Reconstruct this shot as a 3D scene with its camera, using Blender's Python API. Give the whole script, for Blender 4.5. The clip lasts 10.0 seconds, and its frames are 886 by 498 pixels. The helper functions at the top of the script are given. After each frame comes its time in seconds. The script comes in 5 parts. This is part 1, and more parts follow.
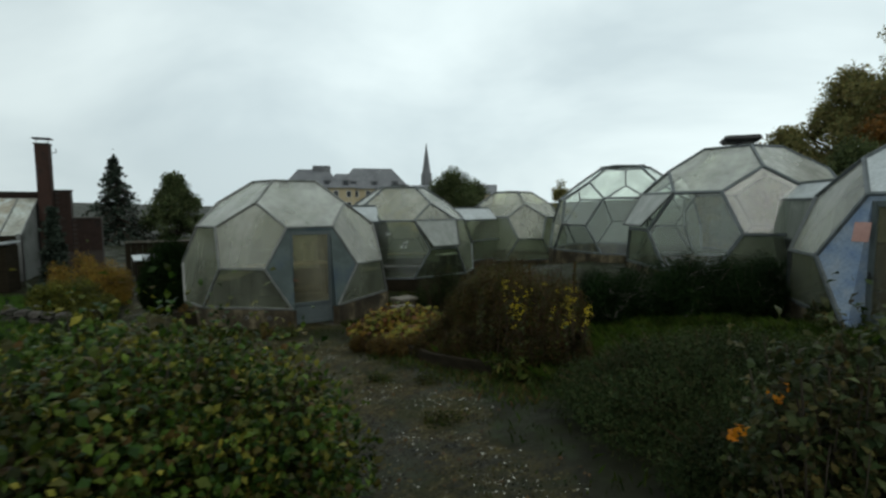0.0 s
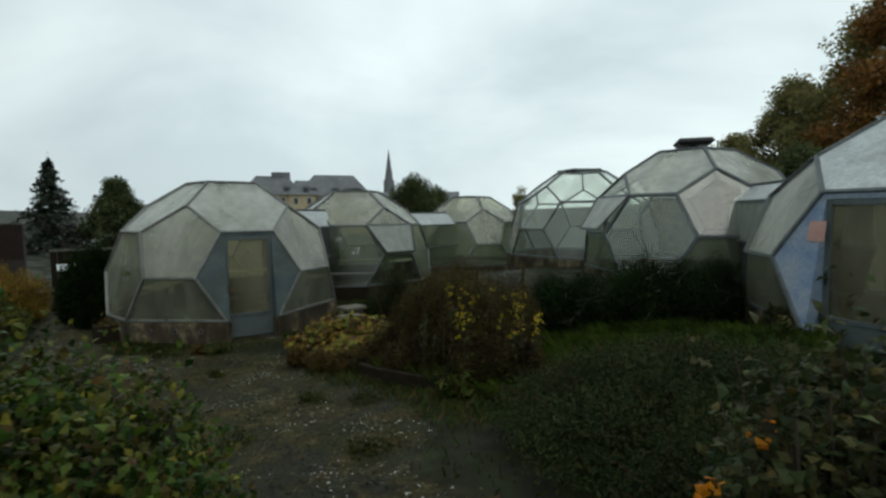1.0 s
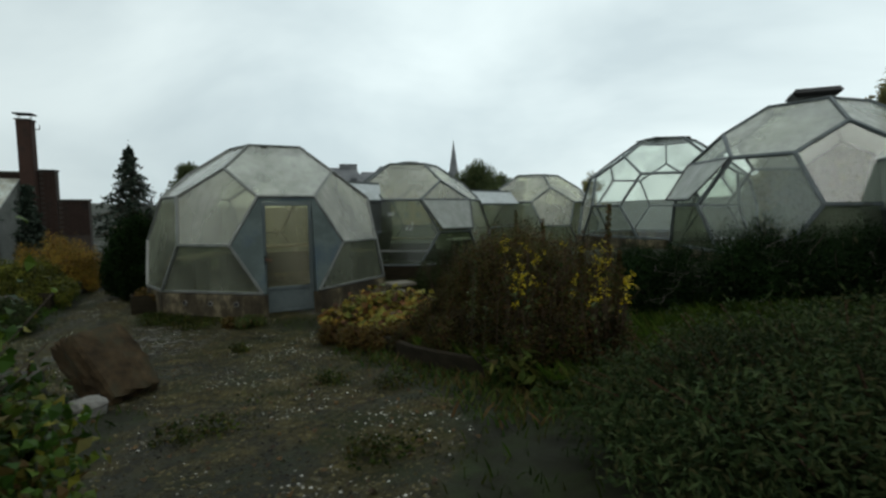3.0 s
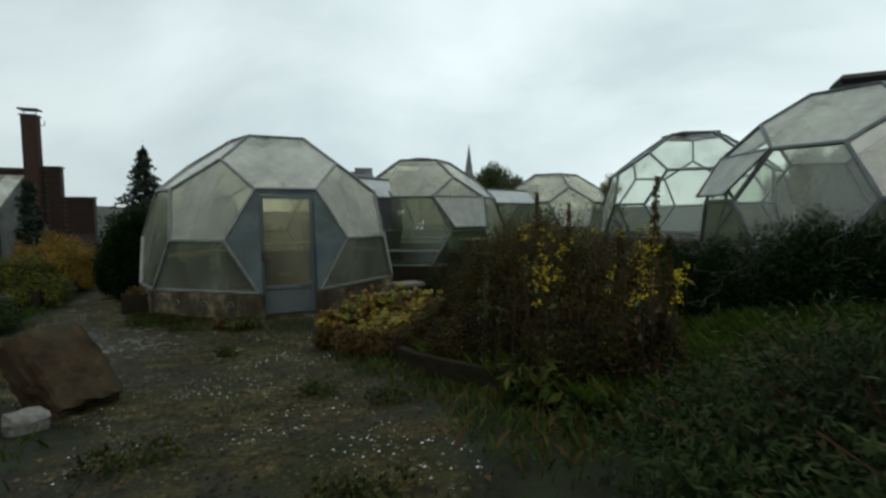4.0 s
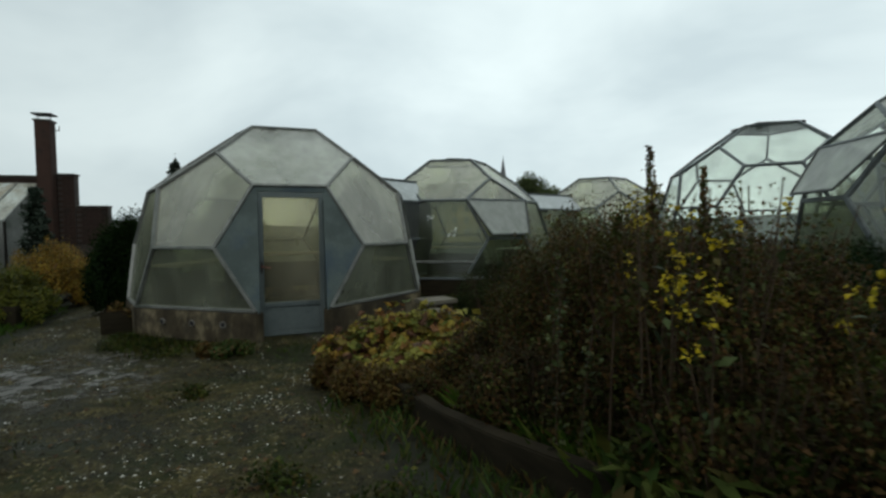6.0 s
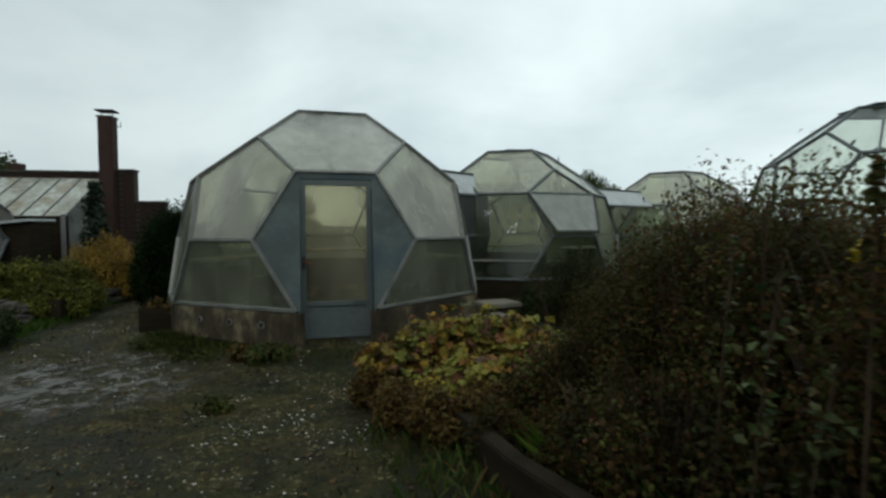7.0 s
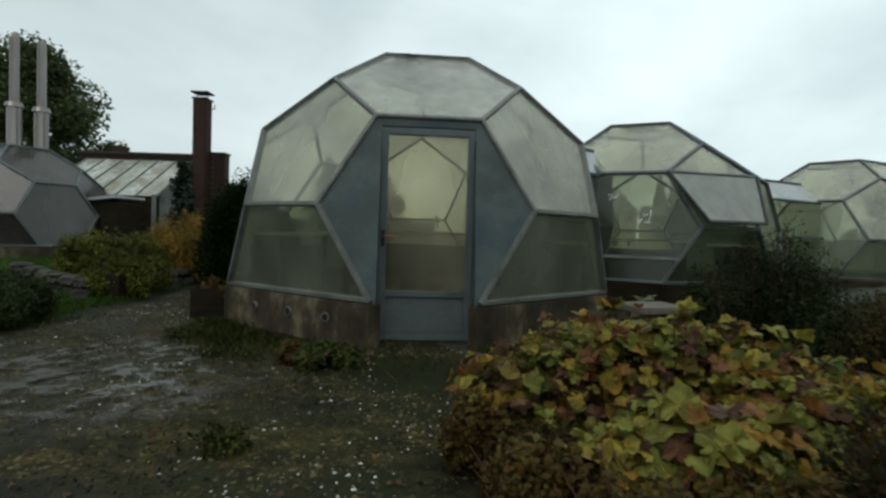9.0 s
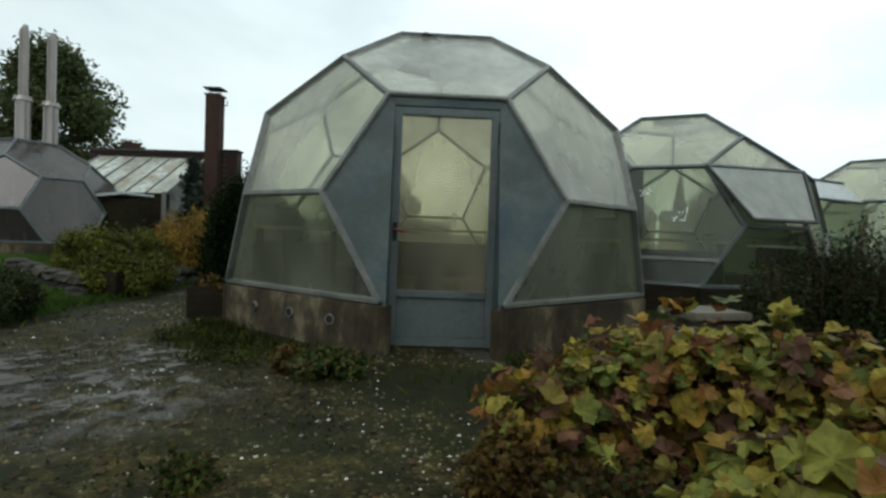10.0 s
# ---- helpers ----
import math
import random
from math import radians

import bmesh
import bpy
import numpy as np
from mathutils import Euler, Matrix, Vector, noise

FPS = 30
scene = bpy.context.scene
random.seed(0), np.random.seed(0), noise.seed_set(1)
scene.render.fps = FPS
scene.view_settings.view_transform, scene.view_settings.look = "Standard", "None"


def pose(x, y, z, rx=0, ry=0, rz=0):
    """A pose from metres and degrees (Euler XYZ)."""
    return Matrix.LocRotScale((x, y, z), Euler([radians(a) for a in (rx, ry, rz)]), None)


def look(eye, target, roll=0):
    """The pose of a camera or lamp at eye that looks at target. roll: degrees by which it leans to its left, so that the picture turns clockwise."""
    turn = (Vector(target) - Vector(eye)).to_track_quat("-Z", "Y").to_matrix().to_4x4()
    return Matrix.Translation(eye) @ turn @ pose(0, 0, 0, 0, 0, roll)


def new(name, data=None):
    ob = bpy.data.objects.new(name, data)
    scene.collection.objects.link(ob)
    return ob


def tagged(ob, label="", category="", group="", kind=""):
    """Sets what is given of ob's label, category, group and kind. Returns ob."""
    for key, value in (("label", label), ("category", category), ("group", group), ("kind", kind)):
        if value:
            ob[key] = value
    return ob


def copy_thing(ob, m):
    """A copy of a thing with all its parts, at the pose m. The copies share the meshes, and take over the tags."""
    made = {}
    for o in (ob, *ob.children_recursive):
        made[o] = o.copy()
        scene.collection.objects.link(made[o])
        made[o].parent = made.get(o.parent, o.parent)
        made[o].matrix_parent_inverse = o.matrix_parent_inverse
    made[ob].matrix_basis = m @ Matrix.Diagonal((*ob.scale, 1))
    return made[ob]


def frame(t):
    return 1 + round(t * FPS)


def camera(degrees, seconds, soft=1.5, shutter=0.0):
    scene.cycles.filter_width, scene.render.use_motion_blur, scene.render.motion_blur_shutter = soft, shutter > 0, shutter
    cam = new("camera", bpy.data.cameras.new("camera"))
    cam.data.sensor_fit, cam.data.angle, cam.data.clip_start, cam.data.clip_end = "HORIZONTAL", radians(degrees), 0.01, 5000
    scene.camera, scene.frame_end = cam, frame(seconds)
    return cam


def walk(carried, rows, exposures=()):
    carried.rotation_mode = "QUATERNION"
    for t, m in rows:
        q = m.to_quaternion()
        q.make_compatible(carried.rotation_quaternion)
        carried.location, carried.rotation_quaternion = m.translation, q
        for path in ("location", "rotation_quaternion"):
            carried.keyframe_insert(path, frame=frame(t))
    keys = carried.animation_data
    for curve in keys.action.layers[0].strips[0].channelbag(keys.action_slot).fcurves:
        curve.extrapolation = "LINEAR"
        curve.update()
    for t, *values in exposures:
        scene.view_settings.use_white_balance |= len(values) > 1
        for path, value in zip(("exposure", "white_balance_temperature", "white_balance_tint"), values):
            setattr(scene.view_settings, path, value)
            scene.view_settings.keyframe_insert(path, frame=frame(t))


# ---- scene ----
cam = camera(84.0, 10.0, 2.6, 0.3)
PATH = [
    (0.0, -2.700, -12.850, 2.449, 84.998, 0.206, -29.179),
    (0.5, -2.403, -12.701, 2.437, 85.371, 0.565, -31.618),
    (1.0, -2.156, -12.503, 2.346, 85.843, 0.350, -33.350),
    (1.5, -1.939, -12.271, 2.213, 85.611, 0.592, -33.225),
    (2.0, -1.740, -12.017, 2.066, 85.486, -0.062, -31.321),
    (2.5, -1.549, -11.747, 1.923, 85.343, 0.185, -28.601),
    (3.0, -1.361, -11.464, 1.797, 85.105, 0.351, -25.801),
    (4.5, -0.820, -10.527, 1.549, 86.186, 0.158, -23.841),
    (5.0, -0.657, -10.176, 1.501, 86.956, -0.048, -23.672),
    (5.5, -0.509, -9.800, 1.460, 87.160, 0.316, -22.408),
    (7.0, -0.208, -8.528, 1.302, 87.487, 0.078, -14.045),
    (7.5, -0.164, -8.070, 1.221, 87.521, -0.002, -10.832),
    (8.0, -0.146, -7.612, 1.126, 87.603, -0.778, -7.767),
    (8.5, -0.148, -7.173, 1.022, 87.695, -1.497, -5.570),
    (9.0, -0.162, -6.778, 0.923, 88.097, -1.837, -3.919),
    (9.5, -0.171, -6.459, 0.850, 88.541, -2.192, -2.921),
    (10.0, -0.156, -6.257, 0.830, 88.471, -2.227, -2.115),
]
walk(cam, [(t, pose(*m)) for t, *m in PATH], [(0.0, 0.0), (8.0, 0.0), (8.5, 0.02), (9.0, 0.1), (9.5, 0.27), (10.0, 0.44)])

# ---- world and light ----
world = bpy.data.worlds.new("overcast_sky")
scene.world = world
world.use_nodes = True
wn, wl = world.node_tree.nodes, world.node_tree.links
wn.clear()
w_out, w_bg = wn.new("ShaderNodeOutputWorld"), wn.new("ShaderNodeBackground")
w_sky = wn.new("ShaderNodeTexSky")
w_sky.sky_type, w_sky.sun_disc = "NISHITA", False
w_sky.sun_elevation, w_sky.sun_rotation, w_sky.air_density, w_sky.dust_density = radians(38), radians(200), 1.0, 3.0
w_coord, w_map = wn.new("ShaderNodeTexCoord"), wn.new("ShaderNodeMapping")
w_map.inputs["Scale"].default_value = (1.0, 1.0, 2.2)
w_map.inputs["Rotation"].default_value = (0, 0, 2.2)
w_noise = wn.new("ShaderNodeTexNoise")
w_noise.inputs["Scale"].default_value, w_noise.inputs["Detail"].default_value, w_noise.inputs["Roughness"].default_value = 1.5, 5.0, 0.5
w_noise.inputs["Distortion"].default_value = 0.4
w_ramp = wn.new("ShaderNodeValToRGB")
w_ramp.color_ramp.elements[0].position, w_ramp.color_ramp.elements[0].color = 0.36, (0.588, 0.70, 0.728, 1)
w_ramp.color_ramp.elements[1].position, w_ramp.color_ramp.elements[1].color = 0.60, (0.822, 0.945, 0.95, 1)
w_scale = wn.new("ShaderNodeMixRGB")
w_scale.blend_type = "MULTIPLY"
w_scale.inputs["Fac"].default_value = 1.0
w_scale.inputs[2].default_value = (0.07, 0.07, 0.07, 1)
w_mix = wn.new("ShaderNodeMixRGB")
w_mix.inputs["Fac"].default_value = 0.93
wl.new(w_coord.outputs["Generated"], w_map.inputs["Vector"])
wl.new(w_map.outputs["Vector"], w_noise.inputs["Vector"])
wl.new(w_noise.outputs["Fac"], w_ramp.inputs["Fac"])
wl.new(w_sky.outputs["Color"], w_scale.inputs[1])
wl.new(w_scale.outputs["Color"], w_mix.inputs[1])
w_sep, w_side = wn.new("ShaderNodeSeparateXYZ"), wn.new("ShaderNodeMapRange")
w_side.inputs["From Min"].default_value, w_side.inputs["From Max"].default_value = -0.45, 0.35
w_side.inputs["To Min"].default_value, w_side.inputs["To Max"].default_value = 0.80, 1.03
w_side.interpolation_type = "SMOOTHSTEP"
w_cloud = wn.new("ShaderNodeVectorMath")
w_cloud.operation = "SCALE"
wl.new(w_coord.outputs["Generated"], w_sep.inputs["Vector"])
wl.new(w_sep.outputs["X"], w_side.inputs["Value"])
wl.new(w_ramp.outputs["Color"], w_cloud.inputs[0])
wl.new(w_side.outputs["Result"], w_cloud.inputs["Scale"])
wl.new(w_cloud.outputs["Vector"], w_mix.inputs[2])
wl.new(w_mix.outputs["Color"], w_bg.inputs["Color"])
w_bg.inputs["Strength"].default_value = 1.08
wl.new(w_bg.outputs["Background"], w_out.inputs["Surface"])

sun_data = bpy.data.lights.new("sun", "SUN")
sun_data.energy, sun_data.angle, sun_data.color = 0.5, radians(30), (1.0, 0.97, 0.92)
sun = new("sun", sun_data)
sun.matrix_world = look((0, -20, 30), (6, 0, 0))


# ---- materials ----
def ramp_node(nt, stops):
    r = nt.nodes.new("ShaderNodeValToRGB")
    els = r.color_ramp.elements
    while len(els) < len(stops):
        els.new(0.5)
    for e, (p, c) in zip(els, stops):
        e.position, e.color = p, (*c, 1)
    return r


def noise_node(nt, scale, detail=4, rough=0.55, coord="Object", stretch=(1, 1, 1)):
    tc, mp, nz = nt.nodes.new("ShaderNodeTexCoord"), nt.nodes.new("ShaderNodeMapping"), nt.nodes.new("ShaderNodeTexNoise")
    mp.inputs["Scale"].default_value = stretch
    nz.inputs["Scale"].default_value, nz.inputs["Detail"].default_value, nz.inputs["Roughness"].default_value = scale, detail, rough
    nt.links.new(tc.outputs[coord], mp.inputs["Vector"])
    nt.links.new(mp.outputs["Vector"], nz.inputs["Vector"])
    return nz


def mix_node(nt, a, b, fac, mode="MIX"):
    m = nt.nodes.new("ShaderNodeMixRGB")
    m.blend_type = mode
    for i, v in ((0, fac), (1, a), (2, b)):
        if isinstance(v, bpy.types.NodeSocket):
            nt.links.new(v, m.inputs[i])
        elif i:
            m.inputs[i].default_value = (*v, 1)
        else:
            m.inputs[0].default_value = v
    return m.outputs["Color"]


def surface(name, colors, scale=4.0, rough=0.6, metal=0.0, bump=0.2, fine=40.0, stretch=(1, 1, 1), dirt=None, spread=0.18, vary=0.0, gloss=0.25, grit=0.8):
    """A solid surface: colours spread by broad noise, fine grain, relief, and patches of dirt."""
    m = bpy.data.materials.new(name)
    m.use_nodes = True
    nt = m.node_tree
    b = nt.nodes["Principled BSDF"]
    broad, grain = noise_node(nt, scale, 5, 0.6, "Object", stretch), noise_node(nt, fine, 3, 0.6, "Object", stretch)
    n = len(colors)
    r = ramp_node(nt, [(0.5 - spread + 2 * spread * i / max(n - 1, 1), c) for i, c in enumerate(colors)])
    nt.links.new(broad.outputs["Fac"], r.inputs["Fac"])
    g = ramp_node(nt, [(0.3, (0.72, 0.72, 0.72)), (0.7, (1.2, 1.2, 1.2))])
    nt.links.new(grain.outputs["Fac"], g.inputs["Fac"])
    col = mix_node(nt, r.outputs["Color"], g.outputs["Color"], grit, "MULTIPLY")
    if dirt:
        dn = noise_node(nt, scale * 0.6 + 0.7, 6, 0.7)
        dr = ramp_node(nt, [(0.5, (0, 0, 0)), (0.68, (1, 1, 1))])
        nt.links.new(dn.outputs["Fac"], dr.inputs["Fac"])
        col = mix_node(nt, col, dirt, dr.outputs["Color"])
    if vary:
        info = nt.nodes.new("ShaderNodeObjectInfo")
        vr = ramp_node(nt, [(0, (1 - vary,) * 3), (1, (1 + vary,) * 3)])
        nt.links.new(info.outputs["Random"], vr.inputs["Fac"])
        col = mix_node(nt, col, vr.outputs["Color"], 1.0, "MULTIPLY")
    nt.links.new(col, b.inputs["Base Color"])
    b.inputs["Roughness"].default_value, b.inputs["Metallic"].default_value = rough, metal
    b.inputs["Specular IOR Level"].default_value = gloss
    if bump:
        bp = nt.nodes.new("ShaderNodeBump")
        bp.inputs["Strength"].default_value, bp.inputs["Distance"].default_value = bump, 0.01
        nt.links.new(grain.outputs["Fac"], bp.inputs["Height"])
        nt.links.new(bp.outputs["Normal"], b.inputs["Normal"])
    return m


def leafy(name, colors, rough=0.45, through_light=0.3, mottle=1.3, dark=(0.6, 0.6, 0.6), gloss=0.1):
    """Leaves: one colour for each leaf out of a ramp, some light through them."""
    m = bpy.data.materials.new(name)
    m.use_nodes = True
    nt = m.node_tree
    b, out = nt.nodes["Principled BSDF"], nt.nodes["Material Output"]
    geo = nt.nodes.new("ShaderNodeNewGeometry")
    n = len(colors)
    r = ramp_node(nt, [(i / max(n - 1, 1), c) for i, c in enumerate(colors)])
    nt.links.new(geo.outputs["Random Per Island"], r.inputs["Fac"])
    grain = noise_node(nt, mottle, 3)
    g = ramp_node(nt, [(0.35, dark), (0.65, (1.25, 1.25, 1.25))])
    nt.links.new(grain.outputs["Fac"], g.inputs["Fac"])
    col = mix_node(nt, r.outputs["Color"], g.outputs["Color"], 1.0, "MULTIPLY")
    nt.links.new(col, b.inputs["Base Color"])
    b.inputs["Roughness"].default_value = rough
    b.inputs["Specular IOR Level"].default_value = gloss
    tr, mx = nt.nodes.new("ShaderNodeBsdfTranslucent"), nt.nodes.new("ShaderNodeMixShader")
    nt.links.new(col, tr.inputs["Color"])
    mx.inputs["Fac"].default_value = through_light
    nt.links.new(b.outputs["BSDF"], mx.inputs[1])
    nt.links.new(tr.outputs["BSDF"], mx.inputs[2])
    nt.links.new(mx.outputs["Shader"], out.inputs["Surface"])
    return m


def frosted(name, tint, opacity=(0.5, 0.75), rough=0.3, white=(0.7, 0.76, 0.74), sheen=0.5, streak=(1, 1, 0.35), back=0.5):
    """Weathered glazing: partly clear, partly clouded by condensation and dirt."""
    m = bpy.data.materials.new(name)
    m.use_nodes = True
    nt = m.node_tree
    b, out = nt.nodes["Principled BSDF"], nt.nodes["Material Output"]
    nz = noise_node(nt, 1.1, 3, 0.5, "Object", streak)
    op = ramp_node(nt, [(0.36, (opacity[0],) * 3), (0.66, (opacity[1],) * 3)])
    nt.links.new(nz.outputs["Fac"], op.inputs["Fac"])
    nz2 = noise_node(nt, 6.0, 5, 0.65, "Object", (1, 1, 0.25))
    cl = ramp_node(nt, [(0.3, tuple(c * 0.7 for c in white)), (0.65, white)])
    nt.links.new(nz2.outputs["Fac"], cl.inputs["Fac"])
    nt.links.new(cl.outputs["Color"], b.inputs["Base Color"])
    b.inputs["Roughness"].default_value = rough
    b.inputs["Specular IOR Level"].default_value = sheen
    trl, trp = nt.nodes.new("ShaderNodeBsdfTranslucent"), nt.nodes.new("ShaderNodeBsdfTransparent")
    nt.links.new(cl.outputs["Color"], trl.inputs["Color"])
    trp.inputs["Color"].default_value = (*tint, 1)
    gl = nt.nodes.new("ShaderNodeBsdfGlossy")
    gl.inputs["Roughness"].default_value = 0.12
    lw = nt.nodes.new("ShaderNodeLayerWeight")
    lw.inputs["Blend"].default_value = 0.25
    fr = ramp_node(nt, [(0.0, (0.03, 0.03, 0.03)), (0.5, (0.1, 0.1, 0.1)), (1.0, (0.6, 0.6, 0.6))])
    nt.links.new(lw.outputs["Facing"], fr.inputs["Fac"])
    m1, m2, m3 = (nt.nodes.new("ShaderNodeMixShader") for _ in range(3))
    m1.inputs["Fac"].default_value = back
    nt.links.new(b.outputs["BSDF"], m1.inputs[1])
    nt.links.new(trl.outputs["BSDF"], m1.inputs[2])
    nt.links.new(op.outputs["Color"], m2.inputs["Fac"])
    nt.links.new(trp.outputs["BSDF"], m2.inputs[1])
    nt.links.new(m1.outputs["Shader"], m2.inputs[2])
    nt.links.new(fr.outputs["Color"], m3.inputs["Fac"])
    nt.links.new(m2.outputs["Shader"], m3.inputs[1])
    nt.links.new(gl.outputs["BSDF"], m3.inputs[2])
    nt.links.new(m3.outputs["Shader"], out.inputs["Surface"])
    return m


M_FROST = frosted("frosted_glazing", (0.88, 0.88, 0.79), (0.13, 0.5), 0.3, (0.67, 0.67, 0.6))
# lower panes: grey-green, darkened in colour for the dim interior behind them
M_FROST_LOW = frosted("shade_tinted_low_glazing", (0.76, 0.78, 0.67), (0.17, 0.46), 0.3, (0.48, 0.5, 0.42))
# roof panes: clouded, and whitened in colour to suggest reflected sky
M_FROST_ROOF = frosted("clouded_sky_white_glazing", (0.88, 0.89, 0.82), (0.3, 0.68), 0.25, (0.72, 0.73, 0.68), back=0.46)
M_GREEN = frosted("greenish_glazing", (0.78, 0.81, 0.72), (0.1, 0.3), 0.25, (0.46, 0.49, 0.4))
M_CLEAR = frosted("clear_glazing", (0.95, 0.97, 0.94), (0.03, 0.14), 0.2, (0.7, 0.74, 0.7))
M_MIST = frosted("misted_glazing", (0.9, 0.92, 0.86), (0.12, 0.38), 0.25, (0.62, 0.65, 0.58))
M_GREY = frosted("grey_film_glazing", (0.45, 0.42, 0.38), (0.5, 0.75), 0.4, (0.135, 0.122, 0.108))
M_DOORGLASS = frosted("steamed_door_glazing", (0.92, 0.89, 0.75), (0.08, 0.27), 0.2, (0.7, 0.67, 0.54))
M_DARKCLEAR = frosted("dark_clear_glazing", (0.78, 0.81, 0.72), (0.03, 0.16), 0.2, (0.3, 0.34, 0.26))
M_FRAME = surface("grey_painted_frame", [(0.085, 0.098, 0.1), (0.14, 0.158, 0.16)], 3, 0.5, 0.2, 0.1, 30, dirt=(0.06, 0.065, 0.055))
M_FRAME_PALE = surface("pale_aluminium_frame", [(0.14, 0.145, 0.135), (0.205, 0.21, 0.196)], 3, 0.45, 0.1, 0.1, 30, dirt=(0.09, 0.1, 0.085))
M_FRAME_DARK = surface("dark_frame", [(0.03, 0.033, 0.032), (0.06, 0.065, 0.06)], 3, 0.5, 0.2, 0.1, 30)
M_BLUE = surface("grey_blue_panel_paint", [(0.044, 0.06, 0.056), (0.068, 0.089, 0.083), (0.04, 0.06, 0.068)], 1.6, 0.45, 0, 0.05, 30, grit=0.4, dirt=(0.032, 0.05, 0.068), spread=0.12)
M_DOORPAINT = surface("grey_blue_door_paint", [(0.078, 0.096, 0.096), (0.112, 0.132, 0.13)], 1.8, 0.45, 0, 0.05, 30, grit=0.4, dirt=(0.055, 0.068, 0.07), spread=0.12)
M_BLUE_BRIGHT = surface("faded_blue_panel_paint", [(0.12, 0.18, 0.29), (0.2, 0.26, 0.34), (0.27, 0.3, 0.33)], 3, 0.5, 0, 0.1, 30)
M_ROOFSHEET = surface("weathered_pale_sheet", [(0.34, 0.37, 0.37), (0.46, 0.49, 0.49)], 2.0, 0.35, 0, 0.08, 20, dirt=(0.25, 0.27, 0.26))
M_CONCRETE = surface("stained_concrete", [(0.024, 0.018, 0.01), (0.055, 0.043, 0.024), (0.17, 0.14, 0.085)], 2.2, 0.85, 0, 0.5, 22, (1.2, 1.2, 0.75), spread=0.13, dirt=(0.024, 0.021, 0.014))
M_SLAB = surface("pale_concrete_slab", [(0.1, 0.088, 0.065), (0.16, 0.14, 0.11)], 3, 0.6, 0, 0.4, 30, dirt=(0.1, 0.1, 0.075))
M_BLACK = surface("black_metal", [(0.012, 0.012, 0.012), (0.025, 0.025, 0.025)], 4, 0.45, 0.3, 0.1)
M_STEEL = surface("stainless_steel", [(0.13, 0.115, 0.105), (0.26, 0.24, 0.225)], 2, 0.28, 0.9, 0.0, 12, (1, 1, 0.15), grit=0.3)
M_RUST = surface("red_brown_handle", [(0.16, 0.035, 0.02), (0.1, 0.03, 0.02)], 8, 0.5)
M_WHITE = surface("dull_white_paint", [(0.55, 0.57, 0.56), (0.68, 0.7, 0.69)], 4, 0.5, 0, 0.1, dirt=(0.35, 0.36, 0.33))
M_WOOD = surface("weathered_wood", [(0.012, 0.01, 0.006), (0.026, 0.021, 0.013)], 3, 0.9, 0, 0.4, 40, (1, 1, 6), gloss=0.06)
M_BENCH = surface("bench_timber", [(0.2, 0.17, 0.12), (0.3, 0.26, 0.19)], 3, 0.7, 0, 0.3, 40, (6, 1, 1))
M_BRICK = surface("dark_red_brick", [(0.024, 0.0125, 0.0085), (0.034, 0.017, 0.012), (0.018, 0.012, 0.009)], 3, 0.85, 0, 0.4, 30, vary=0.35)
M_MORTAR = surface("brick_mortar", [(0.035, 0.028, 0.023), (0.05, 0.04, 0.033)], 5, 0.9)
M_ROCK = surface("brown_boulder", [(0.02, 0.0135, 0.007), (0.038, 0.025, 0.012), (0.058, 0.039, 0.02)], 5, 0.8, 0, 0.8, 18, gloss=0.12, dirt=(0.03, 0.03, 0.018))
M_PALEROCK = surface("pale_stone", [(0.11, 0.105, 0.09), (0.18, 0.17, 0.155)], 6, 0.7, 0, 0.5, 25)
M_WALLSTONE = surface("dark_garden_stone", [(0.035, 0.032, 0.028), (0.07, 0.06, 0.05)], 4, 0.85, 0, 0.6, 20, dirt=(0.025, 0.035, 0.018), vary=0.3)
M_TERRACOTTA = surface("terracotta", [(0.22, 0.07, 0.035), (0.3, 0.1, 0.05)], 5, 0.8, 0, 0.2)
M_SLATE = surface("grey_slate_roof", [(0.10, 0.105, 0.11), (0.16, 0.165, 0.17)], 0.4, 0.6, 0, 0.1, 3)
M_YELLOWWALL = surface("cream_render", [(0.36, 0.3, 0.18), (0.45, 0.38, 0.25)], 0.5, 0.8, 0, 0.05, 4)
M_DARKGLASS = surface("dark_window_pane", [(0.03, 0.035, 0.04), (0.05, 0.055, 0.06)], 1, 0.15, 0, 0)
M_BARK = surface("brown_bark", [(0.035, 0.027, 0.02), (0.07, 0.055, 0.04)], 5, 0.9, 0, 0.6, 25, (1, 1, 0.3))
M_STALK = surface("dry_stalk", [(0.035, 0.022, 0.014), (0.06, 0.04, 0.022)], 6, 0.9)
M_DRYTWIG = surface("bleached_twig", [(0.06, 0.055, 0.045), (0.1, 0.09, 0.075)], 6, 0.9)
M_TWIG = surface("red_brown_twig", [(0.045, 0.02, 0.012), (0.08, 0.035, 0.018)], 6, 0.8)
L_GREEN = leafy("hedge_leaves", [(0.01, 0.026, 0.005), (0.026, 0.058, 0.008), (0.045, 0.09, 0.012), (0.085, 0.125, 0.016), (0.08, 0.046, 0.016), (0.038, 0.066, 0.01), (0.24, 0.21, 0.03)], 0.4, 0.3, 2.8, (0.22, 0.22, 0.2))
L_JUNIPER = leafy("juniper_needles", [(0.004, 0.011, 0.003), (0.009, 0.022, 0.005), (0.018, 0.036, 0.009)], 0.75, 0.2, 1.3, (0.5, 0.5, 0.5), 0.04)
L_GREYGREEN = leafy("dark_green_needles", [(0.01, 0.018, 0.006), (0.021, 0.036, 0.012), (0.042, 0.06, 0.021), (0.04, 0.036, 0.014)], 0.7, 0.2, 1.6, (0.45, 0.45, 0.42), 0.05)
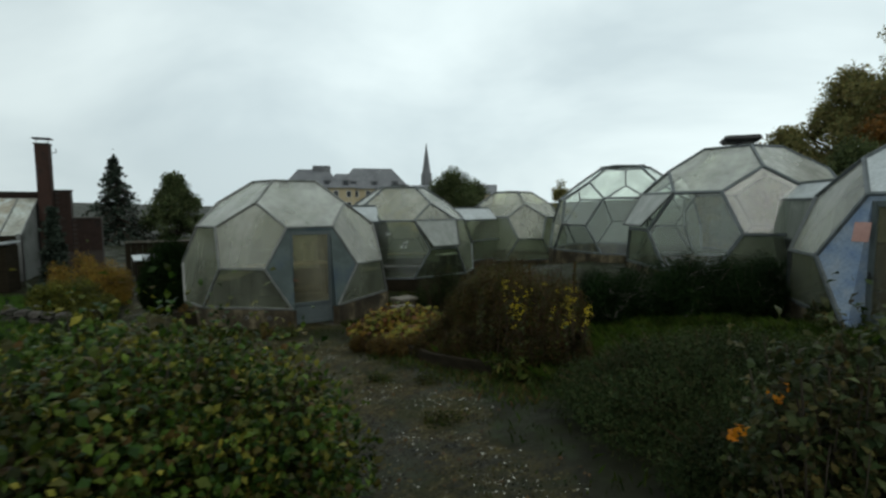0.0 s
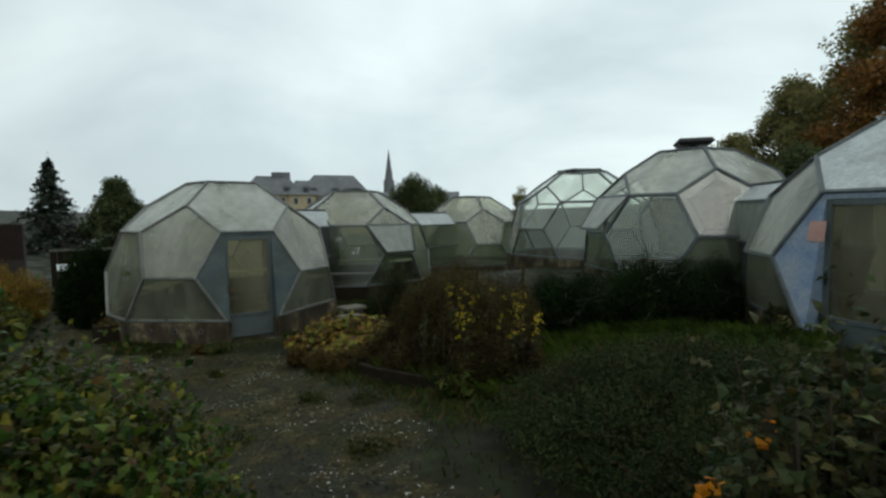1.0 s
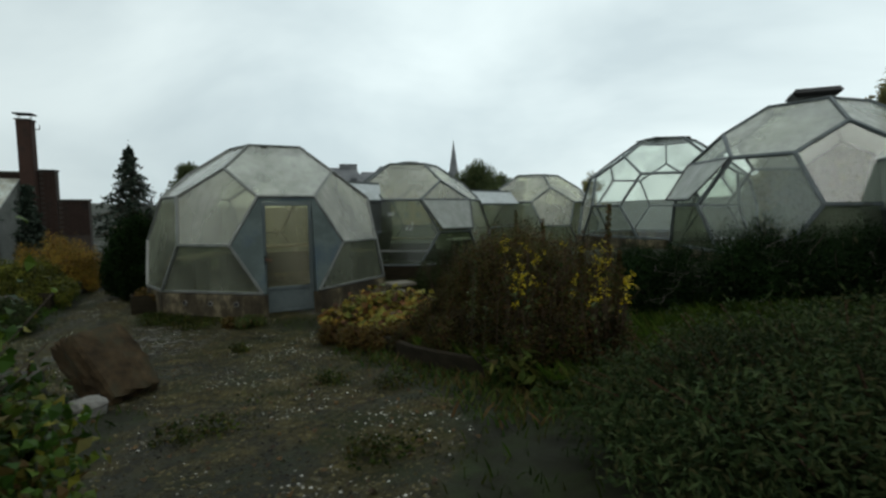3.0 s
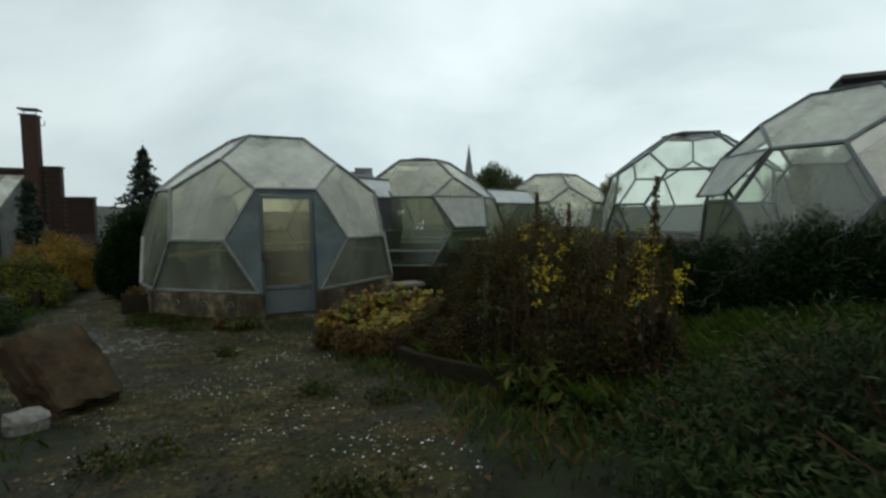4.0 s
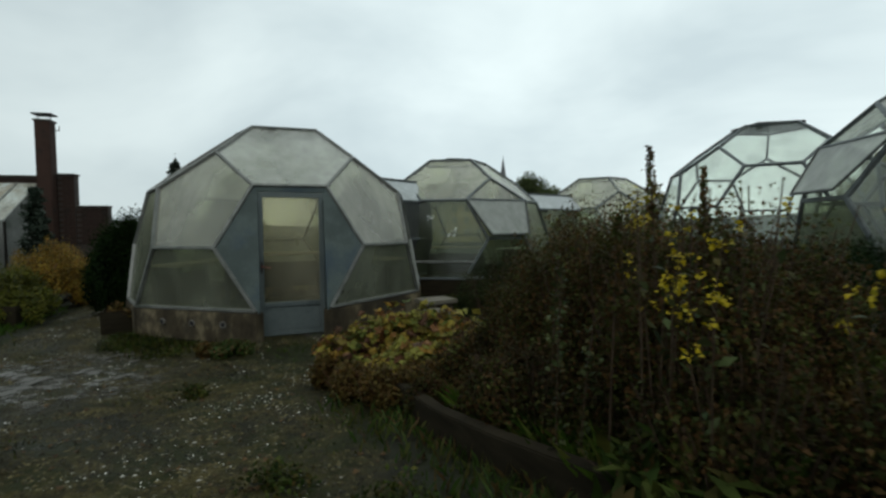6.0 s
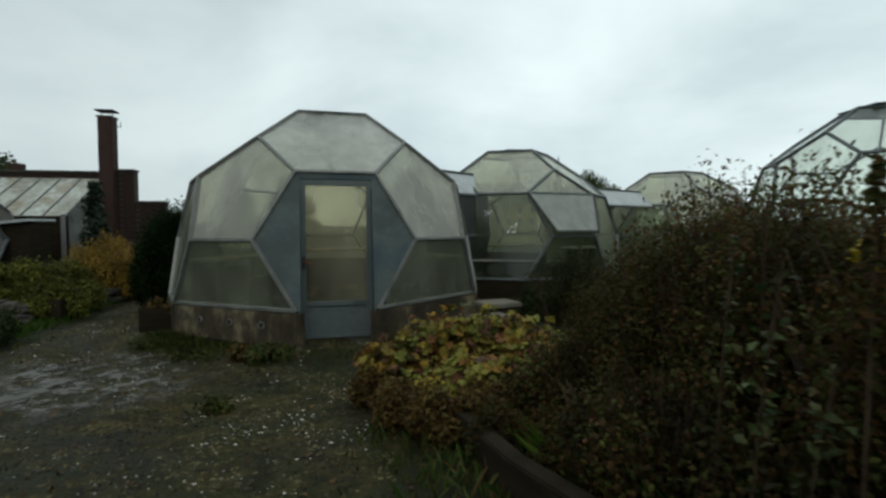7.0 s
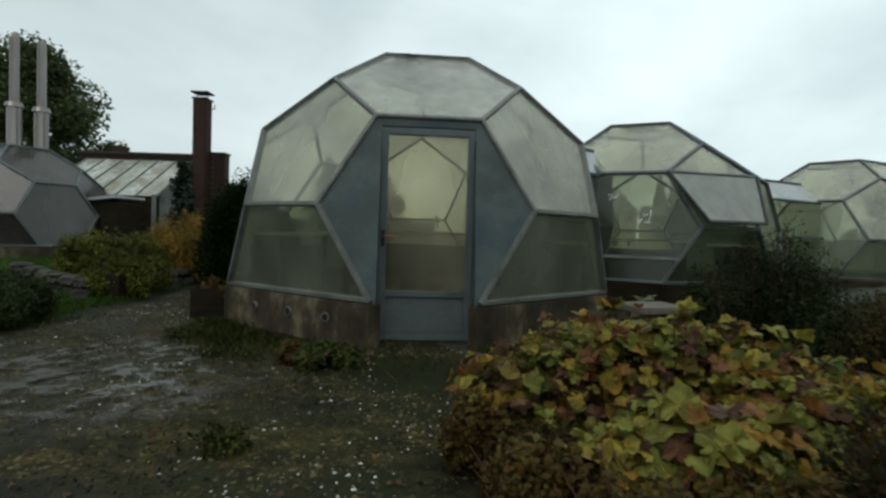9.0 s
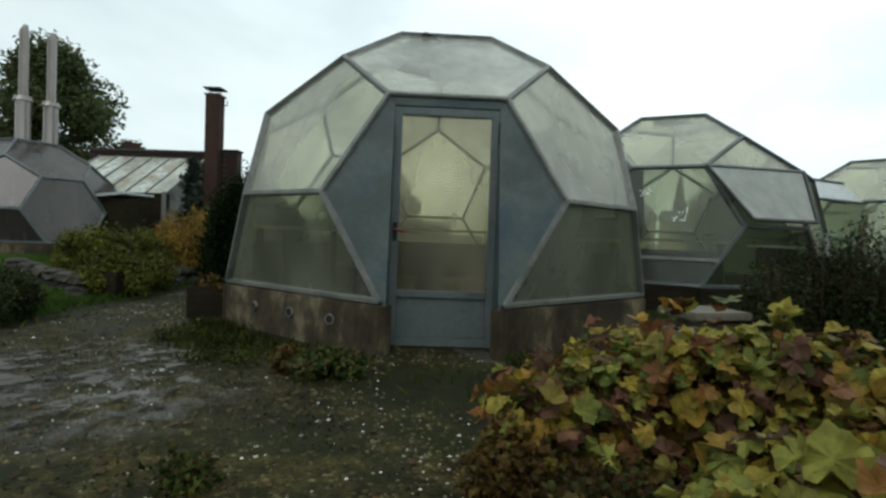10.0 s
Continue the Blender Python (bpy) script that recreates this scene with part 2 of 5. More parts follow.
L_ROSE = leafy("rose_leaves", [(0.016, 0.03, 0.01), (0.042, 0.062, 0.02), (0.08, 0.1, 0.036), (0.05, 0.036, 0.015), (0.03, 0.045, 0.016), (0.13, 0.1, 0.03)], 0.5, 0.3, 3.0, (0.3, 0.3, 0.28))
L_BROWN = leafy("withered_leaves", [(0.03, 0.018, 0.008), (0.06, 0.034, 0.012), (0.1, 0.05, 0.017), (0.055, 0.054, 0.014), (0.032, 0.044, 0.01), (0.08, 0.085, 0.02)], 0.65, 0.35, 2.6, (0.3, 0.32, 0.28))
L_AUTUMN = leafy("autumn_vine_leaves", [(0.055, 0.08, 0.018), (0.14, 0.16, 0.036), (0.22, 0.215, 0.045), (0.27, 0.215, 0.036), (0.25, 0.14, 0.024), (0.17, 0.17, 0.042), (0.2, 0.09, 0.024), (0.13, 0.065, 0.04), (0.07, 0.04, 0.022)], 0.42, 0.3, 22.0)
L_PERENNIAL = leafy("dark_perennial_leaves", [(0.011, 0.02, 0.004), (0.024, 0.042, 0.007), (0.048, 0.06, 0.012), (0.018, 0.03, 0.006), (0.06, 0.042, 0.013), (0.036, 0.052, 0.01), (0.085, 0.08, 0.018)], 0.6, 0.25, 5.0, (0.3, 0.32, 0.26), 0.06)
L_ORANGE = leafy("rusty_shoots", [(0.055, 0.03, 0.009), (0.1, 0.055, 0.013), (0.05, 0.044, 0.012), (0.12, 0.085, 0.02)], 0.5, 0.3, 6.0)
L_YELLOWBUSH = leafy("yellowing_bush_leaves", [(0.09, 0.085, 0.02), (0.2, 0.15, 0.026), (0.3, 0.19, 0.028), (0.22, 0.115, 0.02), (0.12, 0.06, 0.018)], 0.5, 0.3, 2.5, (0.4, 0.4, 0.36))
L_YELLOWGREEN = leafy("yellow_green_leaves", [(0.04, 0.055, 0.009), (0.09, 0.105, 0.016), (0.17, 0.16, 0.024), (0.03, 0.036, 0.01)], 0.5, 0.3, 2.5, (0.35, 0.36, 0.3))
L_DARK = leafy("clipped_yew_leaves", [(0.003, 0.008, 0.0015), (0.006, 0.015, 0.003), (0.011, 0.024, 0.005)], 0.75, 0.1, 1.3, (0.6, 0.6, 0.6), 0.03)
# background trees, green and turning: distance haze is put into the paler leaf colours
L_TREE = leafy("hazed_tree_leaves", [(0.045, 0.066, 0.025), (0.075, 0.1, 0.037), (0.11, 0.125, 0.05)], 0.55, 0.5)
L_TREE_AUT = leafy("hazed_turning_leaves", [(0.13, 0.145, 0.055), (0.2, 0.2, 0.075), (0.27, 0.235, 0.085), (0.19, 0.15, 0.06)], 0.55, 0.5)
L_TREE_ORANGE = leafy("orange_tree_leaves", [(0.16, 0.075, 0.02), (0.24, 0.11, 0.025), (0.1, 0.07, 0.025)], 0.55)
L_SPRUCE = leafy("spruce_needles", [(0.02, 0.032, 0.022), (0.034, 0.048, 0.034), (0.05, 0.062, 0.046)], 0.6, 0.1)
L_GRASS = leafy("grass_blades", [(0.016, 0.034, 0.005), (0.034, 0.066, 0.008), (0.06, 0.095, 0.014), (0.07, 0.07, 0.018)], 0.55, 0.3, 2.4, (0.3, 0.32, 0.26), 0.06)
L_LAWN = leafy("lawn_blades", [(0.03, 0.07, 0.01), (0.05, 0.11, 0.014), (0.08, 0.14, 0.02)], 0.45)
L_WEED = leafy("weed_leaves", [(0.02, 0.045, 0.01), (0.045, 0.08, 0.018), (0.08, 0.09, 0.025), (0.09, 0.04, 0.02)], 0.45)
L_YELLOW = leafy("yellow_petals", [(0.4, 0.3, 0.012), (0.55, 0.42, 0.02), (0.3, 0.26, 0.02)], 0.5)
L_ORANGEFLOWER = leafy("orange_petals", [(0.5, 0.16, 0.01), (0.6, 0.25, 0.015)], 0.5)
L_FALLEN = leafy("fallen_leaves", [(0.05, 0.028, 0.014), (0.1, 0.06, 0.025), (0.03, 0.02, 0.014)], 0.6, 0.05)


# ---- ground ----
def smooth(a, b, v):
    t = np.clip((v - a) / (b - a), 0, 1)
    return t * t * (3 - 2 * t)


def height(x, y):
    """The lie of the land: down the path to the first dome, up to the eastern domes, away to far hills."""
    x, y = np.asarray(x, float), np.asarray(y, float)
    walk_slope = 0.165 * np.log1p(np.exp(np.clip((-y - 6.2) * 2.5, -30, 30))) / 2.5
    walk_slope = np.minimum(walk_slope, 1.35)
    east = smooth(3.0, 8.0, x)
    h = walk_slope * (1 - east) + 0.65 * east * smooth(3.0, -2.0, y)
    h = h + 0.25 * smooth(-4.2, -7.0, x) * smooth(-6, 0, y)
    h = h - 0.14 * smooth(-6.0, -4.2, y) * smooth(8.0, 5.0, x) * smooth(6.5, 4.5, y)
    r = np.hypot(x - 2, y + 4)
    h = h * (1 - smooth(25, 60, r)) - 2.5 * smooth(22, 70, r) + 26 * smooth(300, 900, r) * (0.55 + 0.45 * np.sin(np.arctan2(y, x) * 3.0 + 1.0))
    return h + 0.012 * np.sin(x * 3.1 + y * 1.7) * np.sin(y * 2.3 - x)


def ground_z(x, y):
    return float(height(x, y))


def path_weight(x, y):
    """1 on the gravel path, 0 off it."""
    x, y = np.asarray(x, float), np.asarray(y, float)
    wob = 0.18 * np.sin(2.1 * y + 1.3 * x) + 0.1 * np.sin(5.3 * y)
    right = np.interp(y, [-16, -11, -9, -7, -5.5, -4, -2.5], [-0.9, -0.6, 0.1, 0.6, 0.25, 0.6, 0.7]) + wob
    left = np.interp(y, [-16, -12, -9, -7, -5.5, -3, 0, 4], [-3.6, -2.7, -2.0, -2.1, -2.9, -4.2, -4.1, -4.2]) + wob
    near = smooth(left - 0.2, left + 0.35, x) * (1 - smooth(right - 0.45, right + 0.15, x)) * (1 - smooth(-2.4, -1.7, y))
    near = near * (1 - 0.9 * np.exp(-((x - 0.1) / 0.75) ** 2 - ((y + 3.1) / 0.6) ** 2))
    lane = smooth(-3.9, -3.6, x) * (1 - smooth(-2.7, -2.3, x)) * smooth(-3.0, -2.2, y) * (1 - smooth(4, 6, y))
    return np.maximum(near, lane)


def ground_material():
    m = bpy.data.materials.new("gravel_and_soil")
    m.use_nodes = True
    nt = m.node_tree
    b = nt.nodes["Principled BSDF"]
    att = nt.nodes.new("ShaderNodeAttribute")
    att.attribute_name = "gravel"
    soil_n, grass_n, grit = noise_node(nt, 3.0, 6, 0.65), noise_node(nt, 0.8, 5, 0.6), noise_node(nt, 55, 4, 0.7)
    soil = ramp_node(nt, [(0.3, (0.007, 0.006, 0.003)), (0.5, (0.012, 0.013, 0.004)), (0.7, (0.018, 0.028, 0.006))])
    nt.links.new(soil_n.outputs["Fac"], soil.inputs["Fac"])
    grav = ramp_node(nt, [(0.3, (0.018, 0.015, 0.0058)), (0.5, (0.043, 0.035, 0.0135)), (0.7, (0.1, 0.083, 0.04))])
    nt.links.new(grit.outputs["Fac"], grav.inputs["Fac"])
    damp = ramp_node(nt, [(0.4, (0.32, 0.35, 0.25)), (0.58, (1.2, 1.19, 1.08))])
    nt.links.new(grass_n.outputs["Fac"], damp.inputs["Fac"])
    grav2 = mix_node(nt, grav.outputs["Color"], damp.outputs["Color"], 1.0, "MULTIPLY")
    clod_n = noise_node(nt, 7.0, 5, 0.7)
    clod = ramp_node(nt, [(0.42, (0.3, 0.32, 0.22)), (0.58, (1.15, 1.13, 1.0))])
    nt.links.new(clod_n.outputs["Fac"], clod.inputs["Fac"])
    grav2 = mix_node(nt, grav2, clod.outputs["Color"], 1.0, "MULTIPLY")
    moss_n = noise_node(nt, 1.7, 6, 0.7)
    moss = ramp_node(nt, [(0.46, (0, 0, 0)), (0.6, (0.85, 0.85, 0.85))])
    nt.links.new(moss_n.outputs["Fac"], moss.inputs["Fac"])
    grav3 = mix_node(nt, grav2, (0.0145, 0.0185, 0.0045), moss.outputs["Color"])
    edge = nt.nodes.new("ShaderNodeMath")
    edge.operation = "ADD"
    en = nt.nodes.new("ShaderNodeMath")
    en.operation = "MULTIPLY_ADD"
    en.inputs[1].default_value, en.inputs[2].default_value = 0.7, -0.35
    nt.links.new(soil_n.outputs["Fac"], en.inputs[0])
    nt.links.new(att.outputs["Fac"], edge.inputs[0])
    nt.links.new(en.outputs[0], edge.inputs[1])
    er = ramp_node(nt, [(0.35, (0, 0, 0)), (0.65, (1, 1, 1))])
    nt.links.new(edge.outputs[0], er.inputs["Fac"])
    nt.links.new(mix_node(nt, soil.outputs["Color"], grav3, er.outputs["Color"]), b.inputs["Base Color"])
    wet = ramp_node(nt, [(0.4, (0.5, 0.5, 0.5)), (0.56, (0.85, 0.85, 0.85))])
    nt.links.new(grass_n.outputs["Fac"], wet.inputs["Fac"])
    nt.links.new(wet.outputs["Color"], b.inputs["Roughness"])
    b.inputs["Specular IOR Level"].default_value = 0.14
    bp = nt.nodes.new("ShaderNodeBump")
    bp.inputs["Strength"].default_value, bp.inputs["Distance"].default_value = 0.7, 0.02
    nt.links.new(grit.outputs["Fac"], bp.inputs["Height"])
    nt.links.new(bp.outputs["Normal"], b.inputs["Normal"])
    return m


def axis(lo, hi, step, far):
    mid = np.arange(lo, hi + step / 2, step)
    out = [hi]
    d = step
    while out[-1] < far:
        d *= 1.28
        out.append(out[-1] + d)
    up = np.array(out[1:])
    return np.concatenate([(lo + hi) - up[::-1], mid, up])


def mesh_object(name, verts, faces, material, parent=None, smooth_shade=False):
    me = bpy.data.meshes.new(name)
    me.from_pydata(verts, [], faces)
    me.materials.append(material)
    if smooth_shade:
        me.polygons.foreach_set("use_smooth", [True] * len(me.polygons))
    ob = new(name, me)
    ob.parent = parent
    return ob


def build_ground():
    xs, ys = axis(-8, 14, 0.16, 1400), axis(-16, 9, 0.16, 1400)
    gx, gy = np.meshgrid(xs, ys)
    gz = height(gx, gy)
    nx, ny = len(xs), len(ys)
    verts = np.stack([gx.ravel(), gy.ravel(), gz.ravel()], 1).tolist()
    i = (np.arange(ny - 1)[:, None] * nx + np.arange(nx - 1)).ravel()
    faces = np.stack([i, i + 1, i + nx + 1, i + nx], 1).tolist()
    ob = mesh_object("ground", verts, faces, ground_material(), None, True)
    at = ob.data.attributes.new("gravel", "FLOAT", "POINT")
    at.data.foreach_set("value", path_weight(gx, gy).ravel().astype(np.float32))
    tagged(ob, "dark damp soil with a worn gravel path", "ground", kind="structure")


build_ground()


# ---- building helpers ----
def empty(name, m, label, category, group="", kind=""):
    ob = new(name)
    ob.empty_display_size = 0.2
    ob.matrix_world = m
    return tagged(ob, label, category, group, kind)


def part(name, bm, material, parent, label=""):
    me = bpy.data.meshes.new(name)
    bm.normal_update()
    bm.to_mesh(me)
    bm.free()
    me.materials.append(material)
    ob = new(name, me)
    ob.parent = parent
    return tagged(ob, label)


def box(bm, size, at=(0, 0, 0), rot=None, bevel=0.0):
    r = bmesh.ops.create_cube(bm, size=1.0)
    m = Matrix.Translation(at) @ (rot if rot is not None else Matrix()) @ Matrix.Diagonal((*size, 1))
    bmesh.ops.transform(bm, matrix=m, verts=r["verts"])
    if bevel:
        es = list({e for v in r["verts"] for e in v.link_edges})
        bmesh.ops.bevel(bm, geom=es, offset=bevel, segments=2, affect="EDGES")
    return bm


def block(name, size, at, material, parent, rot=None, bevel=0.006, label=""):
    return part(name, box(bmesh.new(), size, at, rot, bevel), material, parent, label)


def rod(name, p, q, radius, material, parent, segs=8, taper=1.0, label=""):
    p, q = Vector(p), Vector(q)
    bm = bmesh.new()
    d = q - p
    m = Matrix.Translation((p + q) / 2) @ d.to_track_quat("Z", "Y").to_matrix().to_4x4()
    bmesh.ops.create_cone(bm, cap_ends=True, segments=segs, radius1=radius, radius2=radius * taper, depth=d.length, matrix=m)
    return part(name, bm, material, parent, label)


def beam(name, p, q, out, width, depth, material, parent):
    p, q, out = Vector(p), Vector(q), Vector(out)
    d = (q - p).normalized()
    side = d.cross(out).normalized()
    o = side.cross(d).normalized()
    rot = Matrix((side, d, o)).transposed().to_4x4()
    return block(name, (width, (q - p).length + width * 0.5, depth), (p + q) / 2, material, parent, rot, 0.008)


def plate(name, pts, out, thick, material, parent, label=""):
    """A flat polygon with thickness, its outer face through pts."""
    bm = bmesh.new()
    out = Vector(out).normalized()
    a = [bm.verts.new(Vector(p)) for p in pts]
    b = [bm.verts.new(Vector(p) - out * thick) for p in pts]
    n = len(pts)
    bm.faces.new(a)
    bm.faces.new(b[::-1])
    for i in range(n):
        bm.faces.new((a[i], b[i], b[(i + 1) % n], a[(i + 1) % n]))
    bmesh.ops.recalc_face_normals(bm, faces=bm.faces[:])
    return part(name, bm, material, parent, label)


M_FLAP = frosted("whitened_flap_glazing", (0.8, 0.82, 0.76), (0.5, 0.7), 0.3, (0.5, 0.52, 0.48))


# ---- domes: truncated icosahedra standing on a low plinth ----
def ico_points(a):
    R = 0.9510565 * 3 * a
    ring = lambda az, s: Vector((R * 0.894427 * math.cos(radians(az)), R * 0.894427 * math.sin(radians(az)), s * R * 0.4472136))
    return Vector((0, 0, R)), [ring(-54 + 72 * k, 1) for k in range(5)], [ring(-90 + 72 * k, -1) for k in range(5)]


def dome_faces(a):
    """Faces by key: their corners, in order, in the dome's own frame (its sill at z = 0)."""
    T, U, L = ico_points(a)
    lift = Vector((0, 0, 0.4254 * a))
    th = lambda p, q, f=1 / 3: p.lerp(q, f) + lift
    faces = {("top", 0): [th(T, U[k]) for k in range(5)]}
    for k in range(5):
        u0, u1 = U[k - 1], U[k]
        l0, l1 = L[k], L[(k + 1) % 5]
        faces["roof", k] = [th(u0, u1), th(u1, u0), th(u1, T), th(T, u1), th(T, u0), th(u0, T)]
        faces["wall", k] = [th(u0, l0, 2 / 3), th(u1, l0, 2 / 3), th(u1, l0), th(u1, u0), th(u0, u1), th(u0, l0)]
        faces["pent", k] = [th(u1, l0), th(u1, l1), th(u1, U[(k + 1) % 5]), th(u1, T), th(u1, u0)]
        faces["low", k] = [th(u1, l0, 2 / 3), th(u1, l1, 2 / 3), th(u1, l1), th(u1, l0)]
    return faces


def normal_of(pts):
    n = (pts[1] - pts[0]).cross(pts[2] - pts[0])
    c = sum(pts, Vector()) / len(pts)
    n.normalize()
    return n if n.dot(Vector((c.x, c.y, c.z - 0.3))) > 0 else -n


def inset(pts, d):
    c = sum(pts, Vector()) / len(pts)
    return [p + (c - p).normalized() * d for p in pts]


def dome(label, x, y, z, turn, a, glass, frame_mat, group="geodesic greenhouse domes", door=None, flap=(), bare=(), width=0.05, plinth=True, plinth_mat=None, deep=0.58):
    root = empty("greenhouse_dome", pose(x, y, z, 0, 0, turn), label, "greenhouse", group)
    faces = dome_faces(a)
    edges = {}
    for key, pts in faces.items():
        n = normal_of(pts)
        for i, p in enumerate(pts):
            q = pts[(i + 1) % len(pts)]
            k = tuple(sorted((tuple(round(v, 3) for v in p), tuple(round(v, 3) for v in q))))
            edges.setdefault(k, [p, q, Vector()])
            edges[k][2] += n
        if key in bare or (door and key == ("wall", 0)):
            continue
        mat = glass.get(key, glass.get(key[0]))
        if key in flap:
            top3, quad = [pts[4], pts[2], pts[3]], [pts[0], pts[1], pts[2], pts[4]]
            plate("pane", inset(top3, 0.04), n, 0.008, mat, root)
            hinge = (pts[2] - pts[4]).normalized()
            beam("glazing_bar", pts[4], pts[2], n, 0.05, 0.04, frame_mat, root)
            ang = flap[key]
            best = max((1, -1), key=lambda s: (Matrix.Rotation(s * radians(ang), 3, hinge) @ (quad[0] - pts[4])).dot(n))
            R = Matrix.Rotation(best * radians(ang), 3, hinge)
            q2 = [pts[4] + R @ (p - pts[4]) + n * 0.03 for p in quad]
            sash = plate("vent_flap", inset(q2, 0.03), R @ n, 0.012, M_FLAP, root, "open top-hung vent flap")
            for i in range(4):
                beam("flap_frame", q2[i], q2[(i + 1) % 4], R @ n, 0.05, 0.035, M_FRAME_DARK if i != 2 else frame_mat, sash)
        else:
            plate("pane", inset(pts, 0.025), n, 0.008, mat, root)
    gap = faces["wall", 0][0] + faces["wall", 0][1]
    for p, q, n in edges.values():
        if not (door and (p + q - gap).length < 0.01):
            beam("beam", p, q, n.normalized(), width, 0.07, frame_mat, root)
    if plinth:
        base = [faces["wall", k][i] for k in range(5) for i in (0, 1)]
        for i in range(10):
            p, q = base[i], base[(i + 1) % 10]
            if door and i == 0:
                continue
            c = (p + q) / 2
            d = (q - p)
            out = Vector((c.x, c.y, 0)).normalized()
            rot = Matrix.Rotation(math.atan2(d.y, d.x), 4, "Z")
            block("plinth_block", (d.length + 0.09, 0.16, deep), c - out * 0.04 - Vector((0, 0, deep / 2 + 0.035)), plinth_mat or M_CONCRETE, root, rot, 0.012)
    return root, faces


# ---- foliage helpers ----
def leaf_mesh(name, pts, size, material, parent, seed, flat=0.0, long=1.6, normals=None, curl=0.18):
    """One mesh of many small bent leaves at pts (n x 3)."""
    rng = np.random.default_rng(seed)
    n = len(pts)
    d = rng.normal(size=(n, 3))
    d[:, 2] *= 1 - flat
    d /= np.linalg.norm(d, axis=1, keepdims=True)
    up = rng.normal(size=(n, 3)) + np.array([0, 0, 1.2 + 3 * flat])
    if normals is not None:
        up += normals * 1.5
    s = np.cross(d, up)
    s /= np.linalg.norm(s, axis=1, keepdims=True) + 1e-9
    w = np.cross(s, d)
    k = size * rng.uniform(0.55, 1.25, (n, 1))
    a, b = pts - d * k * long / 2, pts + d * k * long / 2 - w * k * curl
    mid = pts + w * k * curl
    v = np.stack([a, mid + s * k / 2, b, mid - s * k / 2], 1).reshape(-1, 3)
    i = np.arange(n)[:, None] * 4
    faces = np.concatenate([i + np.array([0, 1, 3]), i + np.array([1, 2, 3])], 0)
    return mesh_object(name, v.tolist(), faces.tolist(), material, parent)


def broad_leaves(name, pts, size, material, parent, seed, normals):
    """Large lobed leaves, folded along the midrib."""
    rng = np.random.default_rng(seed)
    n = len(pts)
    w = normals + rng.normal(size=(n, 3)) * 0.55 + np.array([0, 0, 0.9])
    w /= np.linalg.norm(w, axis=1, keepdims=True)
    d = np.cross(w, rng.normal(size=(n, 3)))
    d /= np.linalg.norm(d, axis=1, keepdims=True)
    s = np.cross(w, d)
    k = size * rng.uniform(0.45, 1.2, (n, 1))
    outline = ((0.0, -0.22), (0.2, -0.46), (0.42, -0.36), (0.44, -0.14), (0.6, 0.02), (0.52, 0.2), (0.36, 0.26), (0.32, 0.42), (0.15, 0.5), (0.0, 0.66))
    outline = outline + tuple((-x, y) for x, y in outline[:0:-1] if x)
    m = len(outline)
    fold, cup = rng.uniform(-0.3, 0.7, (n, 1)), rng.uniform(-0.6, 0.9, (n, 1))
    v = [pts + k * (s * x + d * y + w * (abs(x) * fold - (x * x + y * y) * cup + rng.normal(size=(n, 1)) * 0.08)) for x, y in outline]
    v += [pts + k * d * 0.02 for _ in range(1)]
    v = np.stack(v, 1).reshape(-1, 3)
    i = (np.arange(n) * (m + 1))[:, None, None]
    f = np.array([(m, j, (j + 1) % m) for j in range(m)])[None]
    return mesh_object(name, v.tolist(), (i + f).reshape(-1, 3).tolist(), material, parent)


def clump_points(rng, n, blobs, shell=0.5):
    """Points in ellipsoids (x, y, z, rx, ry, rz), denser towards their skins."""
    blobs = np.array(blobs, float)
    vol = np.prod(blobs[:, 3:], axis=1) ** 0.7
    which = rng.choice(len(blobs), n, p=vol / vol.sum())
    d = rng.normal(size=(n, 3))
    d /= np.linalg.norm(d, axis=1, keepdims=True)
    r = rng.uniform(shell ** 2, 1, (n, 1)) ** 0.5 * rng.uniform(0.85, 1.12, (n, 1))
    return blobs[which, :3] + d * r * blobs[which, 3:], d


def branch_mesh(name, lines, material, parent, sides=4):
    """Many tapered twigs in one mesh: each line is (start, end, radius)."""
    verts, faces = [], []
    for p, q, r in lines:
        p, q = Vector(p), Vector(q)
        d = (q - p).normalized()
        s = d.orthogonal().normalized()
        t = d.cross(s)
        k = len(verts)
        for c, rr in ((p, r), (q, r * 0.4)):
            for i in range(sides):
                an = 2 * math.pi * i / sides
                verts.append(c + (s * math.cos(an) + t * math.sin(an)) * rr)
        for i in range(sides):
            j = (i + 1) % sides
            faces.append((k + i, k + j, k + sides + j, k + sides + i))
    return mesh_object(name, verts, faces, material, parent)


